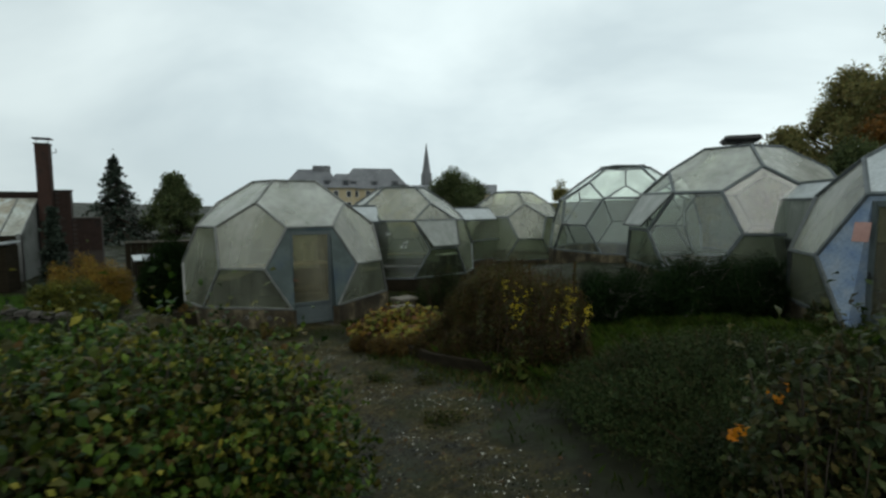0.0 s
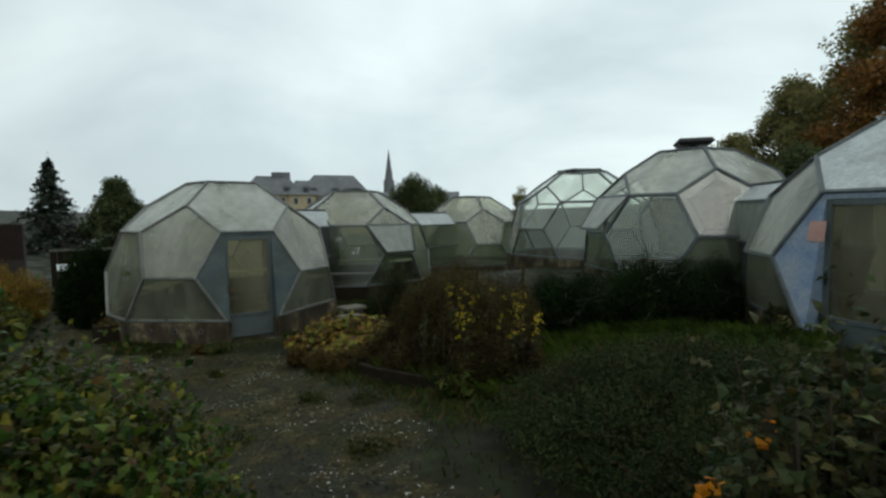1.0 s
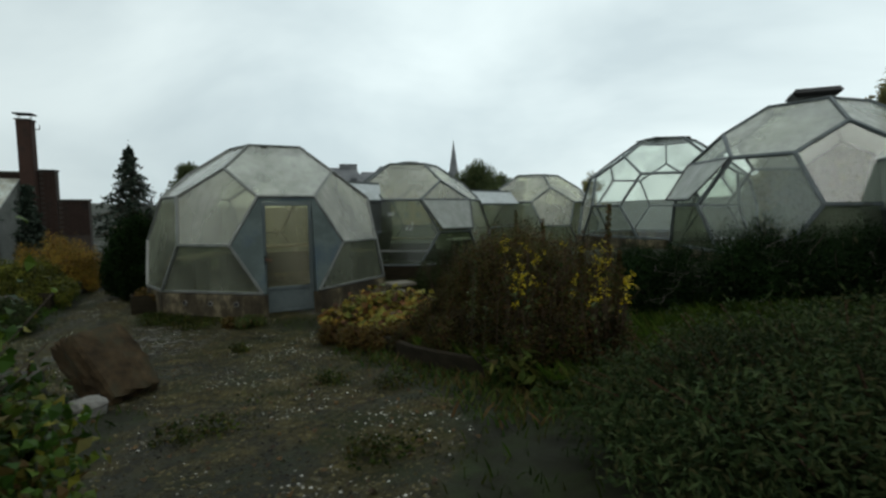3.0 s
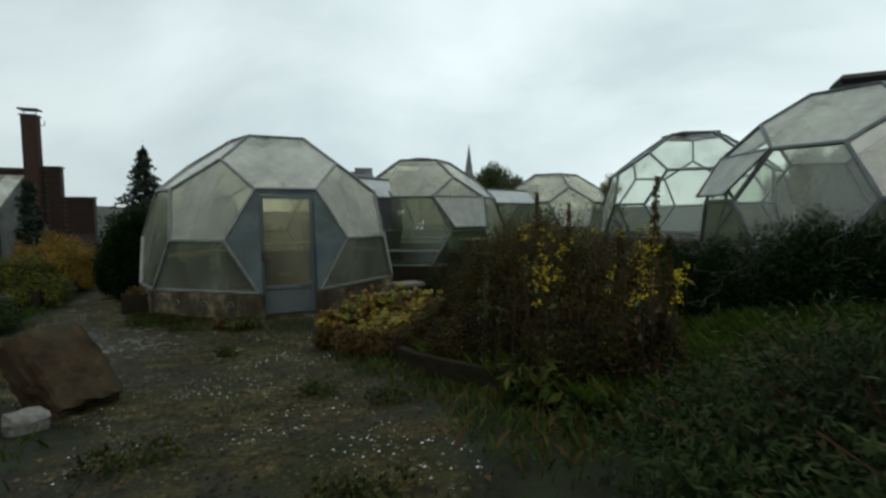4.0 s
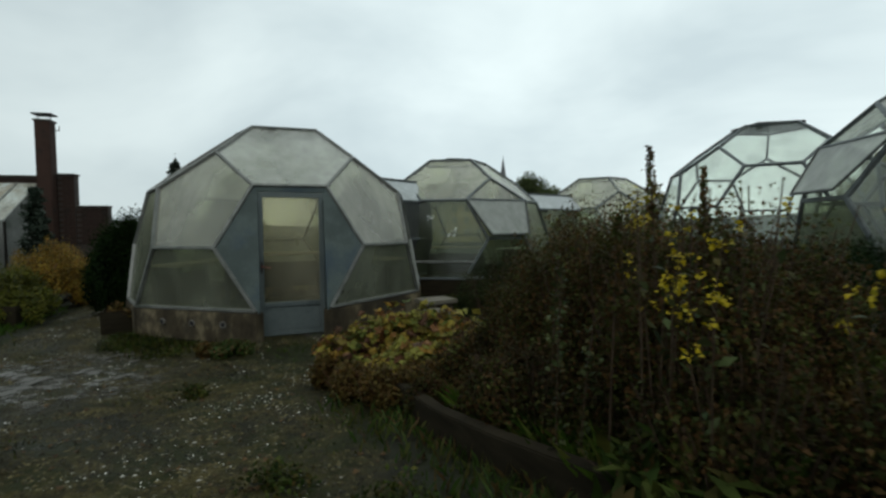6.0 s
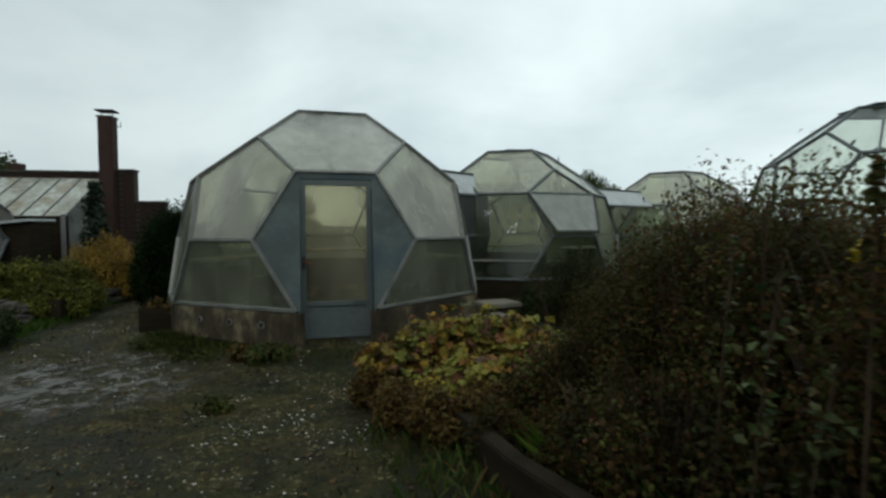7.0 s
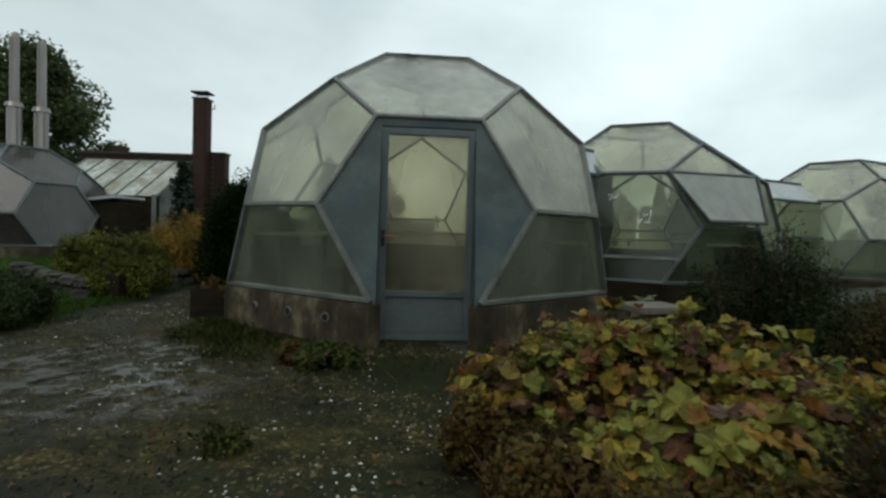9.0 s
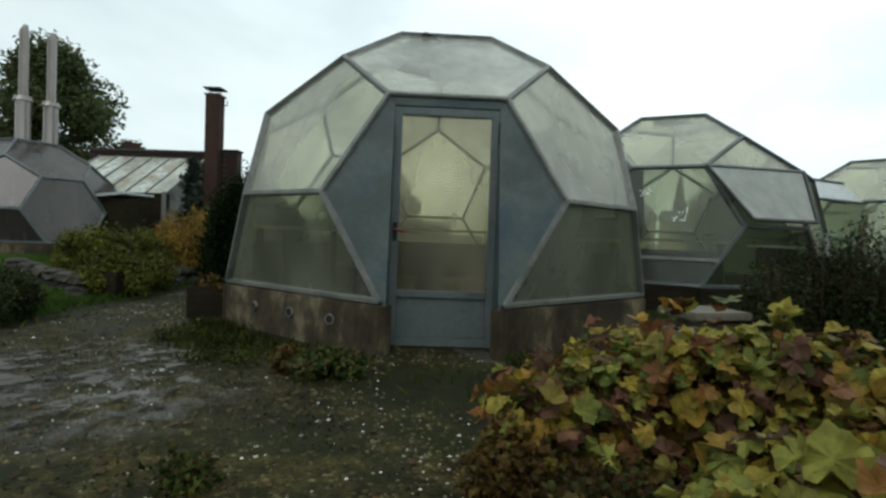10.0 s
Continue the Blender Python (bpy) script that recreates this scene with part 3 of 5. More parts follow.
def bush(name, label, x, y, rx, ry, h, n, size, material, seed, lumps=14, twigs=60, twig_mat=None, category="shrub", group="", flat=0.0, long=1.6, spiky=0.0, broad=False, sink=0.1):
    """A shrub: twigs from the foot and lumpy masses of leaves with gaps."""
    rng = np.random.default_rng(seed)
    z0 = ground_z(x, y)
    root = empty(name, pose(x, y, z0), label, category, group)
    blobs, hl = [], lambda px, py: ground_z(x + px, y + py) - z0
    for _ in range(lumps):
        an, rr = rng.uniform(0, 2 * math.pi), math.sqrt(rng.uniform(0, 1)) * 0.8
        bx, by = rx * rr * math.cos(an), ry * rr * math.sin(an)
        top = h * (1 - 0.45 * rr ** 2) * rng.uniform(0.75, 1.05)
        br = rng.uniform(0.25, 0.42)
        bz = top * 0.5
        blobs.append((bx, by, bz + hl(bx, by), max(rx * br, 0.12), max(ry * br, 0.12), max(top * 0.5, 0.1)))
    pts, nor = clump_points(rng, n, blobs)
    if spiky:
        pts[:, 2] += spiky * rng.exponential(0.14, n) * (pts[:, 2] > h * 0.55)
    keep = pts[:, 2] > height(pts[:, 0] + x, pts[:, 1] + y) - z0 - sink
    if broad:
        broad_leaves("foliage", pts[keep], size, material, root, seed + 1, nor[keep])
    else:
        leaf_mesh("foliage", pts[keep], size, material, root, seed + 1, flat, long, nor[keep])
    lines = []
    for _ in range(twigs):
        b = blobs[rng.integers(len(blobs))]
        f = rng.normal(size=3) * 0.5
        q = (b[0] + f[0] * b[3], b[1] + f[1] * b[4], b[2] + b[5] * rng.uniform(0.2, 1.0) + spiky * rng.uniform(0, 0.3))
        p = (b[0] * 0.45, b[1] * 0.45, hl(b[0] * 0.45, b[1] * 0.45) - 0.03)
        lines.append((p, q, rng.uniform(0.0035, 0.009)))
    if lines:
        branch_mesh("branchwork", lines, twig_mat or M_BARK, root)
    return root, rng, blobs


def tree(label, x, y, h, spread, material, seed, n=9000, size=0.16, trunk_r=0.16, clear=0.25, lumps=26, category="tree", group="background trees"):
    """A broadleaf tree: tapered trunk, limbs, and a crown of uneven clumps."""
    rng = np.random.default_rng(seed)
    z0 = ground_z(x, y)
    root = empty("tree", pose(x, y, z0 - 0.1), label, category, group)
    lines = [((0, 0, 0), (rng.normal() * 0.1, rng.normal() * 0.1, h * 0.55), trunk_r), ((0, 0, h * 0.5), (rng.normal() * 0.3, rng.normal() * 0.3, h * 0.92), trunk_r * 0.5)]
    blobs = []
    for i in range(lumps):
        t = rng.uniform(clear, 1.0)
        prof = math.sin(math.pi * min(1.0, 0.18 + 0.82 * (t - clear) / (1 - clear)) ** 0.9)
        an, rr = rng.uniform(0, 2 * math.pi), spread * prof * rng.uniform(0.25, 0.95)
        c = (rr * math.cos(an), rr * math.sin(an), h * t * 0.95)
        b = spread * rng.uniform(0.16, 0.4)
        blobs.append((*c, b, b, b * 0.8))
        lines.append(((0, 0, max(h * t * 0.95 - rr * 0.8, h * 0.15)), c, trunk_r * 0.3))
    pts, nor = clump_points(rng, n, blobs, 0.25)
    leaf_mesh("crown", pts, size, material, root, seed + 1, 0.1, 1.4, nor)
    branch_mesh("trunk", lines, M_BARK, root, 6)
    return root


def spruce(label, x, y, h, spread, seed, tiers=17, material=None, bare=0.08):
    """A conifer: straight trunk, drooping tiers of branches hung with needles."""
    rng = np.random.default_rng(seed)
    z0 = ground_z(x, y)
    root = empty("conifer", pose(x, y, z0 - 0.1), label, "tree", "background trees")
    lines, pts = [((0, 0, 0), (0, 0, h * 0.98), 0.016 * h)], []
    for i in range(tiers):
        t = bare + (1 - bare) * i / tiers
        r = spread * (1 - t) ** 0.85 * rng.uniform(0.75, 1.15) + 0.05
        for k in range(rng.integers(5, 8)):
            an = rng.uniform(0, 2 * math.pi)
            rr = r * rng.uniform(0.6, 1.1)
            q = np.array([rr * math.cos(an), rr * math.sin(an), h * t - rr * 0.28 + 0.1])
            p = np.array([0, 0, h * t + 0.05 * h])
            lines.append((tuple(p), tuple(q), 0.012 * h * (1 - t) + 0.008))
            m = int(26 + 60 * rr / spread)
            f = rng.uniform(0.15, 1.05, (m, 1))
            s = p + (q - p) * f + rng.normal(size=(m, 3)) * np.array([0.09, 0.09, 0.05]) * (0.5 + rr) * 0.8
            s[:, 2] -= rng.exponential(0.05 * spread, m)
            pts.append(s)
    pts.append(np.array([[0, 0, h * 0.96]]) + rng.normal(size=(25, 3)) * np.array([0.05, 0.05, 0.03 * h]))
    leaf_mesh("crown", np.concatenate(pts), 0.035 * h ** 0.8, material or L_SPRUCE, root, seed + 1, 0.3, 2.6)
    branch_mesh("trunk", lines, M_BARK, root, 5)
    return root


# ---- the domes ----
def door_front(root, faces, a, panel_mat, door_mat, handle_mat, floor_drop):
    """An upright door in the leaning front hexagon, between two solid side panels."""
    pts = faces["wall", 0]
    n = normal_of(pts)
    half = 0.475 * a
    top_l, top_r = pts[4], pts[3]
    yt = (top_l.y + top_r.y) / 2
    at_z = lambda z: yt + (pts[0].y - yt) * (top_l.z - z) / (top_l.z - pts[0].z)
    zt = top_l.z - 0.02
    for s, corner, low, up in ((-1, pts[5], pts[0], pts[4]), (1, pts[2], pts[1], pts[3])):
        inner_low, inner_top = Vector((s * half, at_z(0.0), 0.0)), Vector((s * half, at_z(zt), zt))
        poly = [low, inner_low, inner_top, up, corner]
        plate("side_panel", poly if s > 0 else poly[::-1], n, 0.025, panel_mat, root, "grey-blue painted solid side panel")
        # the return from the leaning panel back to the upright door
        plate("jamb", [inner_low + Vector((0, 0, -floor_drop)), inner_low, inner_top, Vector((s * half, yt + 0.06, zt)), Vector((s * half, yt + 0.06, -floor_drop))], (s, 0, 0), 0.03, panel_mat, root)
    z0, z1, yd = -floor_drop + 0.03, zt - 0.03, yt + 0.02
    block("door_header", (2 * half, 0.07, 0.07), (0, yd, z1 - 0.005), panel_mat, root)
    leaf = empty("door", Matrix(), "", "")
    for k in ("label", "category"):
        if k in leaf:
            del leaf[k]
    leaf.parent = root
    w, h = 2 * half - 0.05, z1 - 0.045 - z0
    st, zmid = 0.07, z0 + 0.22 * h
    for s in (-1, 1):
        block("stile", (st, 0.045, h), (s * (w - st) / 2, yd - 0.01, z0 + h / 2), door_mat, leaf)
    block("top_rail", (w - 2 * st, 0.045, st), (0, yd - 0.01, z0 + h - st / 2), door_mat, leaf)
    block("mid_rail", (w - 2 * st, 0.045, 0.06), (0, yd - 0.01, zmid), door_mat, leaf)
    block("bottom_rail", (w - 2 * st, 0.045, 0.07), (0, yd - 0.01, z0 + 0.035), door_mat, leaf)
    block("kick_panel", (w - 2 * st, 0.02, zmid - z0 - 0.1), (0, yd, (z0 + 0.07 + zmid - 0.03) / 2), door_mat, leaf)
    block("pane", (w - 2 * st, 0.008, z0 + h - st - zmid - 0.03), (0, yd, (zmid + 0.03 + z0 + h - st) / 2), M_DOORGLASS, leaf, None, 0, "steamed-up glass pane")
    hz = z0 + 0.48 * h
    block("handle_plate", (0.03, 0.012, 0.16), (-w / 2 + 0.04, yd - 0.04, hz), M_BLACK, leaf)
    rod("handle", (-w / 2 + 0.04, yd - 0.07, hz + 0.02), (-w / 2 + 0.16, yd - 0.075, hz - 0.005), 0.011, handle_mat, leaf, 8, 0.8, "red-brown lever handle")
    rod("handle_neck", (-w / 2 + 0.04, yd - 0.03, hz + 0.02), (-w / 2 + 0.04, yd - 0.075, hz + 0.02), 0.009, handle_mat, leaf)
    rod("hinge", (w / 2 + 0.005, yd - 0.045, z1 - 0.34), (w / 2 + 0.005, yd - 0.045, z1 - 0.16), 0.018, M_BLACK, leaf)
    rod("hinge", (w / 2 + 0.005, yd - 0.045, z0 + 0.2), (w / 2 + 0.005, yd - 0.045, z0 + 0.34), 0.016, M_BLACK, leaf)
    block("doorstep", (2 * half + 0.3, 0.5, 0.12), (0, yd - 0.2, -floor_drop - 0.05), M_WALLSTONE, root)
    return leaf


FROST = {"top": M_FROST_ROOF, "roof": M_FROST_ROOF, "pent": M_FROST, "wall": M_FROST_LOW, "low": M_FROST_LOW}
first, first_faces = dome("grey-framed dome greenhouse of clouded panes with a grey-blue door", 0, 0, 0.30, 0, 1.0, FROST, M_FRAME_PALE, door=True, width=0.042)
door_front(first, first_faces, 1.0, M_BLUE, M_DOORPAINT, M_RUST, 0.45)
# three vent pipes through the plinth beside the door; black discs stand in for their shaded bores
for f in (0.25, 0.5, 0.75):
    c = first_faces["wall", 0][0].lerp(first_faces["wall", 4][1], f) - Vector((0, 0, 0.2))
    out = Vector((c.x, c.y, 0)).normalized()
    rod("vent_pipe", c + out * 0.0, c + out * 0.055, 0.045, M_PALEROCK, first, 12)
    rod("bore_shade_disc", c + out * 0.05, c + out * 0.058, 0.034, M_BLACK, first, 12)

second, second_faces = dome("dome greenhouse with algae-stained panes and an open vent flap", 4.44, 2.92, 0.26, -27.9, 1.02,
                 {"top": M_FROST, "roof": M_FROST, "pent": M_FROST, "wall": M_GREEN, "low": M_DARKCLEAR, ("wall", 0): M_DARKCLEAR}, M_FRAME, flap={("pent", 0): 9}, plinth_mat=M_WOOD)
third, _ = dome("small distant dome greenhouse with whitish clouded roof panes", 11.3, 5.7, 0.17, -54.2, 1.05,
                {"top": M_FROST, "roof": M_FROST, "pent": M_FROST, "wall": M_GREEN, "low": M_GREEN}, M_FRAME)
fourth, _ = dome("clear-glazed dome greenhouse with thin dark frame bars", 11.58, -0.54, 0.91, -51.6, 1.04,
                 {"top": M_CLEAR, "roof": M_CLEAR, "pent": M_CLEAR, "wall": M_CLEAR, "low": M_CLEAR}, M_FRAME, width=0.055)
fifth, _ = dome("large dome greenhouse with a black roof cowl and an open flap", 10.64, -5.13, 0.86, -81.1, 1.11,
                {"top": M_FROST_ROOF, "roof": M_FROST_ROOF, "pent": M_CLEAR, "wall": M_CLEAR, "low": M_GREEN}, M_FRAME, flap={("pent", 4): 11}, width=0.07)
sixth, sixth_faces = dome("whitish dome greenhouse with a faded blue panelled entrance", 7.26, -10.79, 0.88, -100.9, 1.0,
                          {"top": M_ROOFSHEET, "roof": M_ROOFSHEET, "pent": M_FROST, "wall": M_FROST_LOW, "low": M_FROST_LOW}, M_FRAME, door=True)
door_front(sixth, sixth_faces, 1.0, M_BLUE_BRIGHT, M_DOORPAINT, M_BLACK, 0.35)
seventh, seventh_faces = dome("small grey dome clad in dull film with two flues", -8.88, 4.82, 0.40, 59.9, 0.75,
                              {"top": M_GREY, "roof": M_GREY, "pent": M_GREY, "wall": M_GREY, "low": M_GREY}, M_FRAME)

# whitish painted marks on a pane of the second dome, a faded notice on the sixth dome's panel
for u, v, s, sd in ((-0.28, 0.5, 0.09, 3), (0.2, 0.15, 0.12, 4)):
    w = second_faces["wall", 0]
    n = normal_of(w)
    c = sum(w, Vector()) / 6 + (w[1] - w[0]).normalized() * u + n.cross((w[1] - w[0]).normalized()) * v + n * 0.012
    mr = random.Random(sd)
    ex_, ey_ = (w[1] - w[0]).normalized(), n.cross((w[1] - w[0]).normalized())
    for _ in range(7):
        an = mr.uniform(0, math.pi)
        du, dv = ex_ * math.cos(an) + ey_ * math.sin(an), ey_ * math.cos(an) - ex_ * math.sin(an)
        cc = c + ex_ * mr.gauss(0, s * 0.4) + ey_ * mr.gauss(0, s * 0.45)
        l, t = s * mr.uniform(0.2, 0.45), s * mr.uniform(0.05, 0.13)
        plate("painted_mark", [cc - du * l - dv * t, cc + du * l - dv * t * 0.4, cc + du * l * 0.9 + dv * t, cc - du * l + dv * t * 0.5], n, 0.004, M_WHITE, second, "dull white painted mark")
w = second_faces["wall", 0]
beam("cross_bar", w[0].lerp(w[5], 0.42) + normal_of(w) * 0.02, w[1].lerp(w[2], 0.42) + normal_of(w) * 0.02, normal_of(w), 0.05, 0.04, M_FRAME_PALE, second)
w = sixth_faces["wall", 0]
n = normal_of(w)
c = w[5].lerp(w[4], 0.42) + (w[3] - w[4]).normalized() * 0.3 + n * 0.01
ex_ = (w[1] - w[0]).normalized()
ey_ = n.cross(ex_)
M_NOTICE = surface("faded_pink_paper", [(0.36, 0.2, 0.17), (0.46, 0.27, 0.23)], 4, 0.7, 0, 0.05, grit=0.3)
plate("notice", [c - ex_ * 0.1 - ey_ * 0.13, c + ex_ * 0.1 - ey_ * 0.13, c + ex_ * 0.1 + ey_ * 0.13, c - ex_ * 0.1 + ey_ * 0.13], n, 0.005, M_NOTICE, sixth, "faded pink paper notice")

# caps and cowls on the domes' tops
for root, a, lift, r, h in ((first, 1.0, 0.02, 0.8, 0.02), (second, 1.02, 0.09, 0.36, 0.05), (third, 1.05, 0.05, 0.3, 0.04), (fourth, 1.04, 0.05, 0.83, 0.03)):
    bm = bmesh.new()
    bmesh.ops.create_cone(bm, cap_ends=True, segments=5, radius1=r * a, radius2=r * a * 0.96, depth=h, matrix=Matrix.Translation((0, 0, 2.752 * a + lift)) @ Matrix.Rotation(radians(-54), 4, "Z"))
    part("roof_cap", bm, M_FRAME_DARK if root is not first else M_FRAME, root, "flat roof cap")
block("cowl_post", (0.12, 0.12, 0.2), (0, 0, 2.752 * 1.11 + 0.1), M_BLACK, fifth)
bm = bmesh.new()
for zz, r1, r2 in ((0.2, 0.5, 0.62), (0.29, 0.62, 0.54)):
    bmesh.ops.create_cone(bm, cap_ends=True, segments=4, radius1=r1, radius2=r2, depth=0.09, matrix=Matrix.Translation((0, 0, 2.752 * 1.11 + zz)) @ Matrix.Rotation(radians(75), 4, "Z"))
part("cowl", bm, M_BLACK, fifth, "black roof ventilator cowl")

# two flues out of the small dome's top
for dx in (-0.16, 0.34):
    fx, fy = seventh.matrix_world.to_3x3() @ Vector((dx, -0.25, 0)) @ Vector((1, 0, 0)), seventh.matrix_world.to_3x3() @ Vector((dx, -0.25, 0)) @ Vector((0, 1, 0))
    flue = empty("flue", pose(-8.88 + fx, 4.82 + fy, 0.40 + 2.0), "stainless steel flue pipe with a wider lower sleeve", "flue", "flues on the small dome")
    rod("sleeve", (0, 0, 0), (0, 0, 0.95), 0.135, M_STEEL, flue, 16)
    rod("collar", (0, 0, 0.93), (0, 0, 1.03), 0.18, M_STEEL, flue, 16, 0.8)
    rod("pipe", (0, 0, 1.0), (0, 0, 2.4), 0.085, M_STEEL, flue, 16)
    rod("pipe_end", (0, 0, 2.4), (0.03, 0, 2.53), 0.08, M_STEEL, flue, 12, 0.5)


# ---- tunnels between the domes ----
def tunnel(label, p, q, z, width, eave, ridge, low_mat, up_mat, roof_mat):
    """A glazed passage from dome to dome: walls bent at waist height and a flat-topped roof."""
    p, q = Vector((*p, z)), Vector((*q, z))
    d = q - p
    L = d.length
    root = empty("tunnel", Matrix.Translation((p + q) / 2) @ Matrix.Rotation(math.atan2(d.y, d.x), 4, "Z"), label, "passage", "passages between the domes")
    w, waist = width / 2, 0.5 * eave
    prof = [(-w * 0.8, 0), (-w * 1.12, waist), (-w, eave), (-w * 0.35, ridge), (w * 0.35, ridge), (w, eave), (w * 1.12, waist), (w * 0.8, 0)]
    names = ("lower_panel", "wall_panel", "roof_panel", "roof_panel", "roof_panel", "wall_panel", "lower_panel")
    for i, name in enumerate(names):
        (y0, z0), (y1, z1) = prof[i], prof[i + 1]
        pts = [Vector((-L / 2, y0, z0)), Vector((L / 2, y0, z0)), Vector((L / 2, y1, z1)), Vector((-L / 2, y1, z1))]
        out = Vector((0, z1 - z0, y0 - y1))
        if out.dot(Vector((0, (y0 + y1) / 2, (z0 + z1) / 2 - waist))) < 0:
            out = -out
        plate(name, pts, out, 0.012, {"l": low_mat, "w": up_mat, "r": roof_mat}[name[0]], root)
    for y0, z0 in prof:
        block("rail", (L, 0.06, 0.05), (0, y0, z0 + 0.01), M_FRAME, root)
    for s in (-1, 1):
        block("sill_block", (L, 0.14, 0.6), (0, s * (w * 0.8 - 0.03), -0.32), M_CONCRETE, root)
    return root


tunnel("short glazed passage with a pale sheet roof", (1.5, 1.08), (2.95, 2.05), 0.30, 1.25, 1.66, 2.15, M_FRAME_DARK, M_FRAME_DARK, M_ROOFSHEET)
tunnel("long glazed passage with a grey sheet roof", (6.3, 3.65), (9.2, 4.85), 0.24, 1.4, 1.64, 2.12, M_GREEN, M_GREEN, M_ROOFSHEET)
tunnel("glazed passage with grey panels beside the large dome", (9.9, -7.1), (7.75, -9.25), 0.87, 1.1, 1.68, 2.05, M_FRAME_DARK, M_FLAP, M_ROOFSHEET)


# ---- benches inside the greenhouses ----
def bench(label, x, y, z, turn, w, d, h):
    root = empty("greenhouse_bench", pose(x, y, z, 0, 0, turn), label, "bench", "greenhouse benches")
    for i in range(3):
        block("board", (w, d / 3 - 0.012, 0.035), (0, (i - 1) * d / 3, h), M_BENCH, root)
    for sx in (-1, 1):
        for sy in (-1, 1):
            block("leg", (0.06, 0.06, h - 0.02), (sx * (w / 2 - 0.08), sy * (d / 2 - 0.06), (h - 0.02) / 2), M_WOOD, root)
    block("backboard", (w, 0.02, 0.5), (0, d / 2 - 0.05, h * 0.5), M_WOOD, root)
    return root


bench("timber potting bench inside the first dome", 0.0, 0.7, 0.05, 0, 2.2, 0.7, 0.85)
bench("timber side bench under clouded panes", -1.45, -0.5, 0.05, 62, 1.4, 0.5, 0.8)
bench("timber side bench under clouded panes", 1.45, -0.5, 0.05, -62, 1.4, 0.5, 0.8)
bench("timber bench behind algae-stained panes", 3.75, 1.75, 0.08, -25.5, 1.9, 0.5, 0.82)
shelf = empty("shelf_board", pose(5.35, 1.25, 0.86, 0, 0, 22), "whitish shelf board sticking out below the open flap", "shelf")
block("board", (0.9, 0.35, 0.04), (0, 0, 0), M_WHITE, shelf)
block("bracket", (0.05, 0.3, 0.6), (-0.25, 0, -0.32), M_WOOD, shelf)
block("bracket", (0.05, 0.3, 0.6), (0.3, 0, -0.32), M_WOOD, shelf)


# ---- brick boiler house with chimney and glazed lean-to ----
def brick_wall(root, x0, x1, z0, z1, y, depth, seed):
    """A wall of mortar with separate courses of bricks proud of it."""
    block("wall_core", (x1 - x0, depth, z1 - z0), ((x0 + x1) / 2, y + depth / 2, (z0 + z1) / 2), M_MORTAR, root)
    rng = random.Random(seed)
    verts, faces = [], []
    zc, row = max(z0, 0.9), 0
    while zc < z1 - 0.06:
        xc = x0 + (0.12 if row % 2 else 0.0)
        while xc < x1 - 0.03:
            e = min(xc + 0.24, x1)
            p = rng.uniform(0.004, 0.012)
            k = len(verts)
            verts += [(xc + 0.005, y, zc), (e - 0.005, y, zc), (e - 0.005, y, zc + 0.065), (xc + 0.005, y, zc + 0.065)]
            verts += [(a, y - p, c) for a, _, c in verts[k:k + 4]]
            faces += [(k + 4, k + 5, k + 6, k + 7), (k, k + 1, k + 5, k + 4), (k + 1, k + 2, k + 6, k + 5), (k + 2, k + 3, k + 7, k + 6), (k + 3, k, k + 4, k + 7)]
            xc = e
        zc += 0.077
        row += 1
    tagged(mesh_object("brickwork", verts, faces, M_BRICK, root), kind="stuff")


house = empty("boiler_house", pose(-6.24, 8.05, 0.06, 0, 0, -4), "low dark-red brick outbuilding with chimney and glazed lean-to", "outbuilding")
brick_wall(house, -3.6, -0.15, 0.0, 2.85, 0.0, 0.3, 1)
brick_wall(house, 0.25, 0.68, 0.0, 2.93, 0.0, 0.3, 2)
brick_wall(house, 0.68, 1.5, 0.0, 2.0, 0.05, 0.3, 3)
block("coping", (3.5, 0.4, 0.06), (-1.9, 0.15, 2.88), M_WALLSTONE, house)
block("coping", (0.49, 0.4, 0.05), (0.46, 0.15, 2.955), M_WALLSTONE, house)
block("coping", (0.84, 0.4, 0.05), (1.1, 0.2, 2.025), M_WALLSTONE, house)
block("vent_stack", (0.3, 0.3, 0.22), (-2.5, 0.2, 3.0), M_BRICK, house)
chim = block("chimney", (0.37, 0.4, 4.46), (0.05, -0.1, 2.23), M_BRICK, house, None, 0.02, "tall brick chimney stained pale at one edge")
block("chimney_crown", (0.42, 0.45, 0.05), (0.05, -0.1, 4.46), M_WALLSTONE, chim)
for sx in (-0.15, 0.15):
    rod("cap_stay", (0.05 + sx, -0.1, 4.46), (0.05 + sx, -0.1, 4.62), 0.012, M_BLACK, chim)
block("chimney_cap", (0.5, 0.42, 0.04), (0.05, -0.1, 4.64), M_BLACK, chim, None, 0.006, "flat black chimney cap")
rod("bracket_arm", (0.22, -0.1, 4.2), (0.4, -0.1, 4.2), 0.012, M_BLACK, chim)
rod("bracket_tip", (0.4, -0.1, 4.2), (0.4, -0.1, 4.33), 0.012, M_BLACK, chim)
M_LEANTO = surface("stained_lean_to_glass", [(0.2, 0.19, 0.15), (0.34, 0.35, 0.3), (0.5, 0.55, 0.53)], 1.6, 0.25, 0, 0.05, 12, (1, 0.5, 1), dirt=(0.2, 0.15, 0.08))
lx0, lx1, ly0, ly1, lz0, lz1 = -3.3, -0.2, -1.9, -0.02, 1.55, 2.68
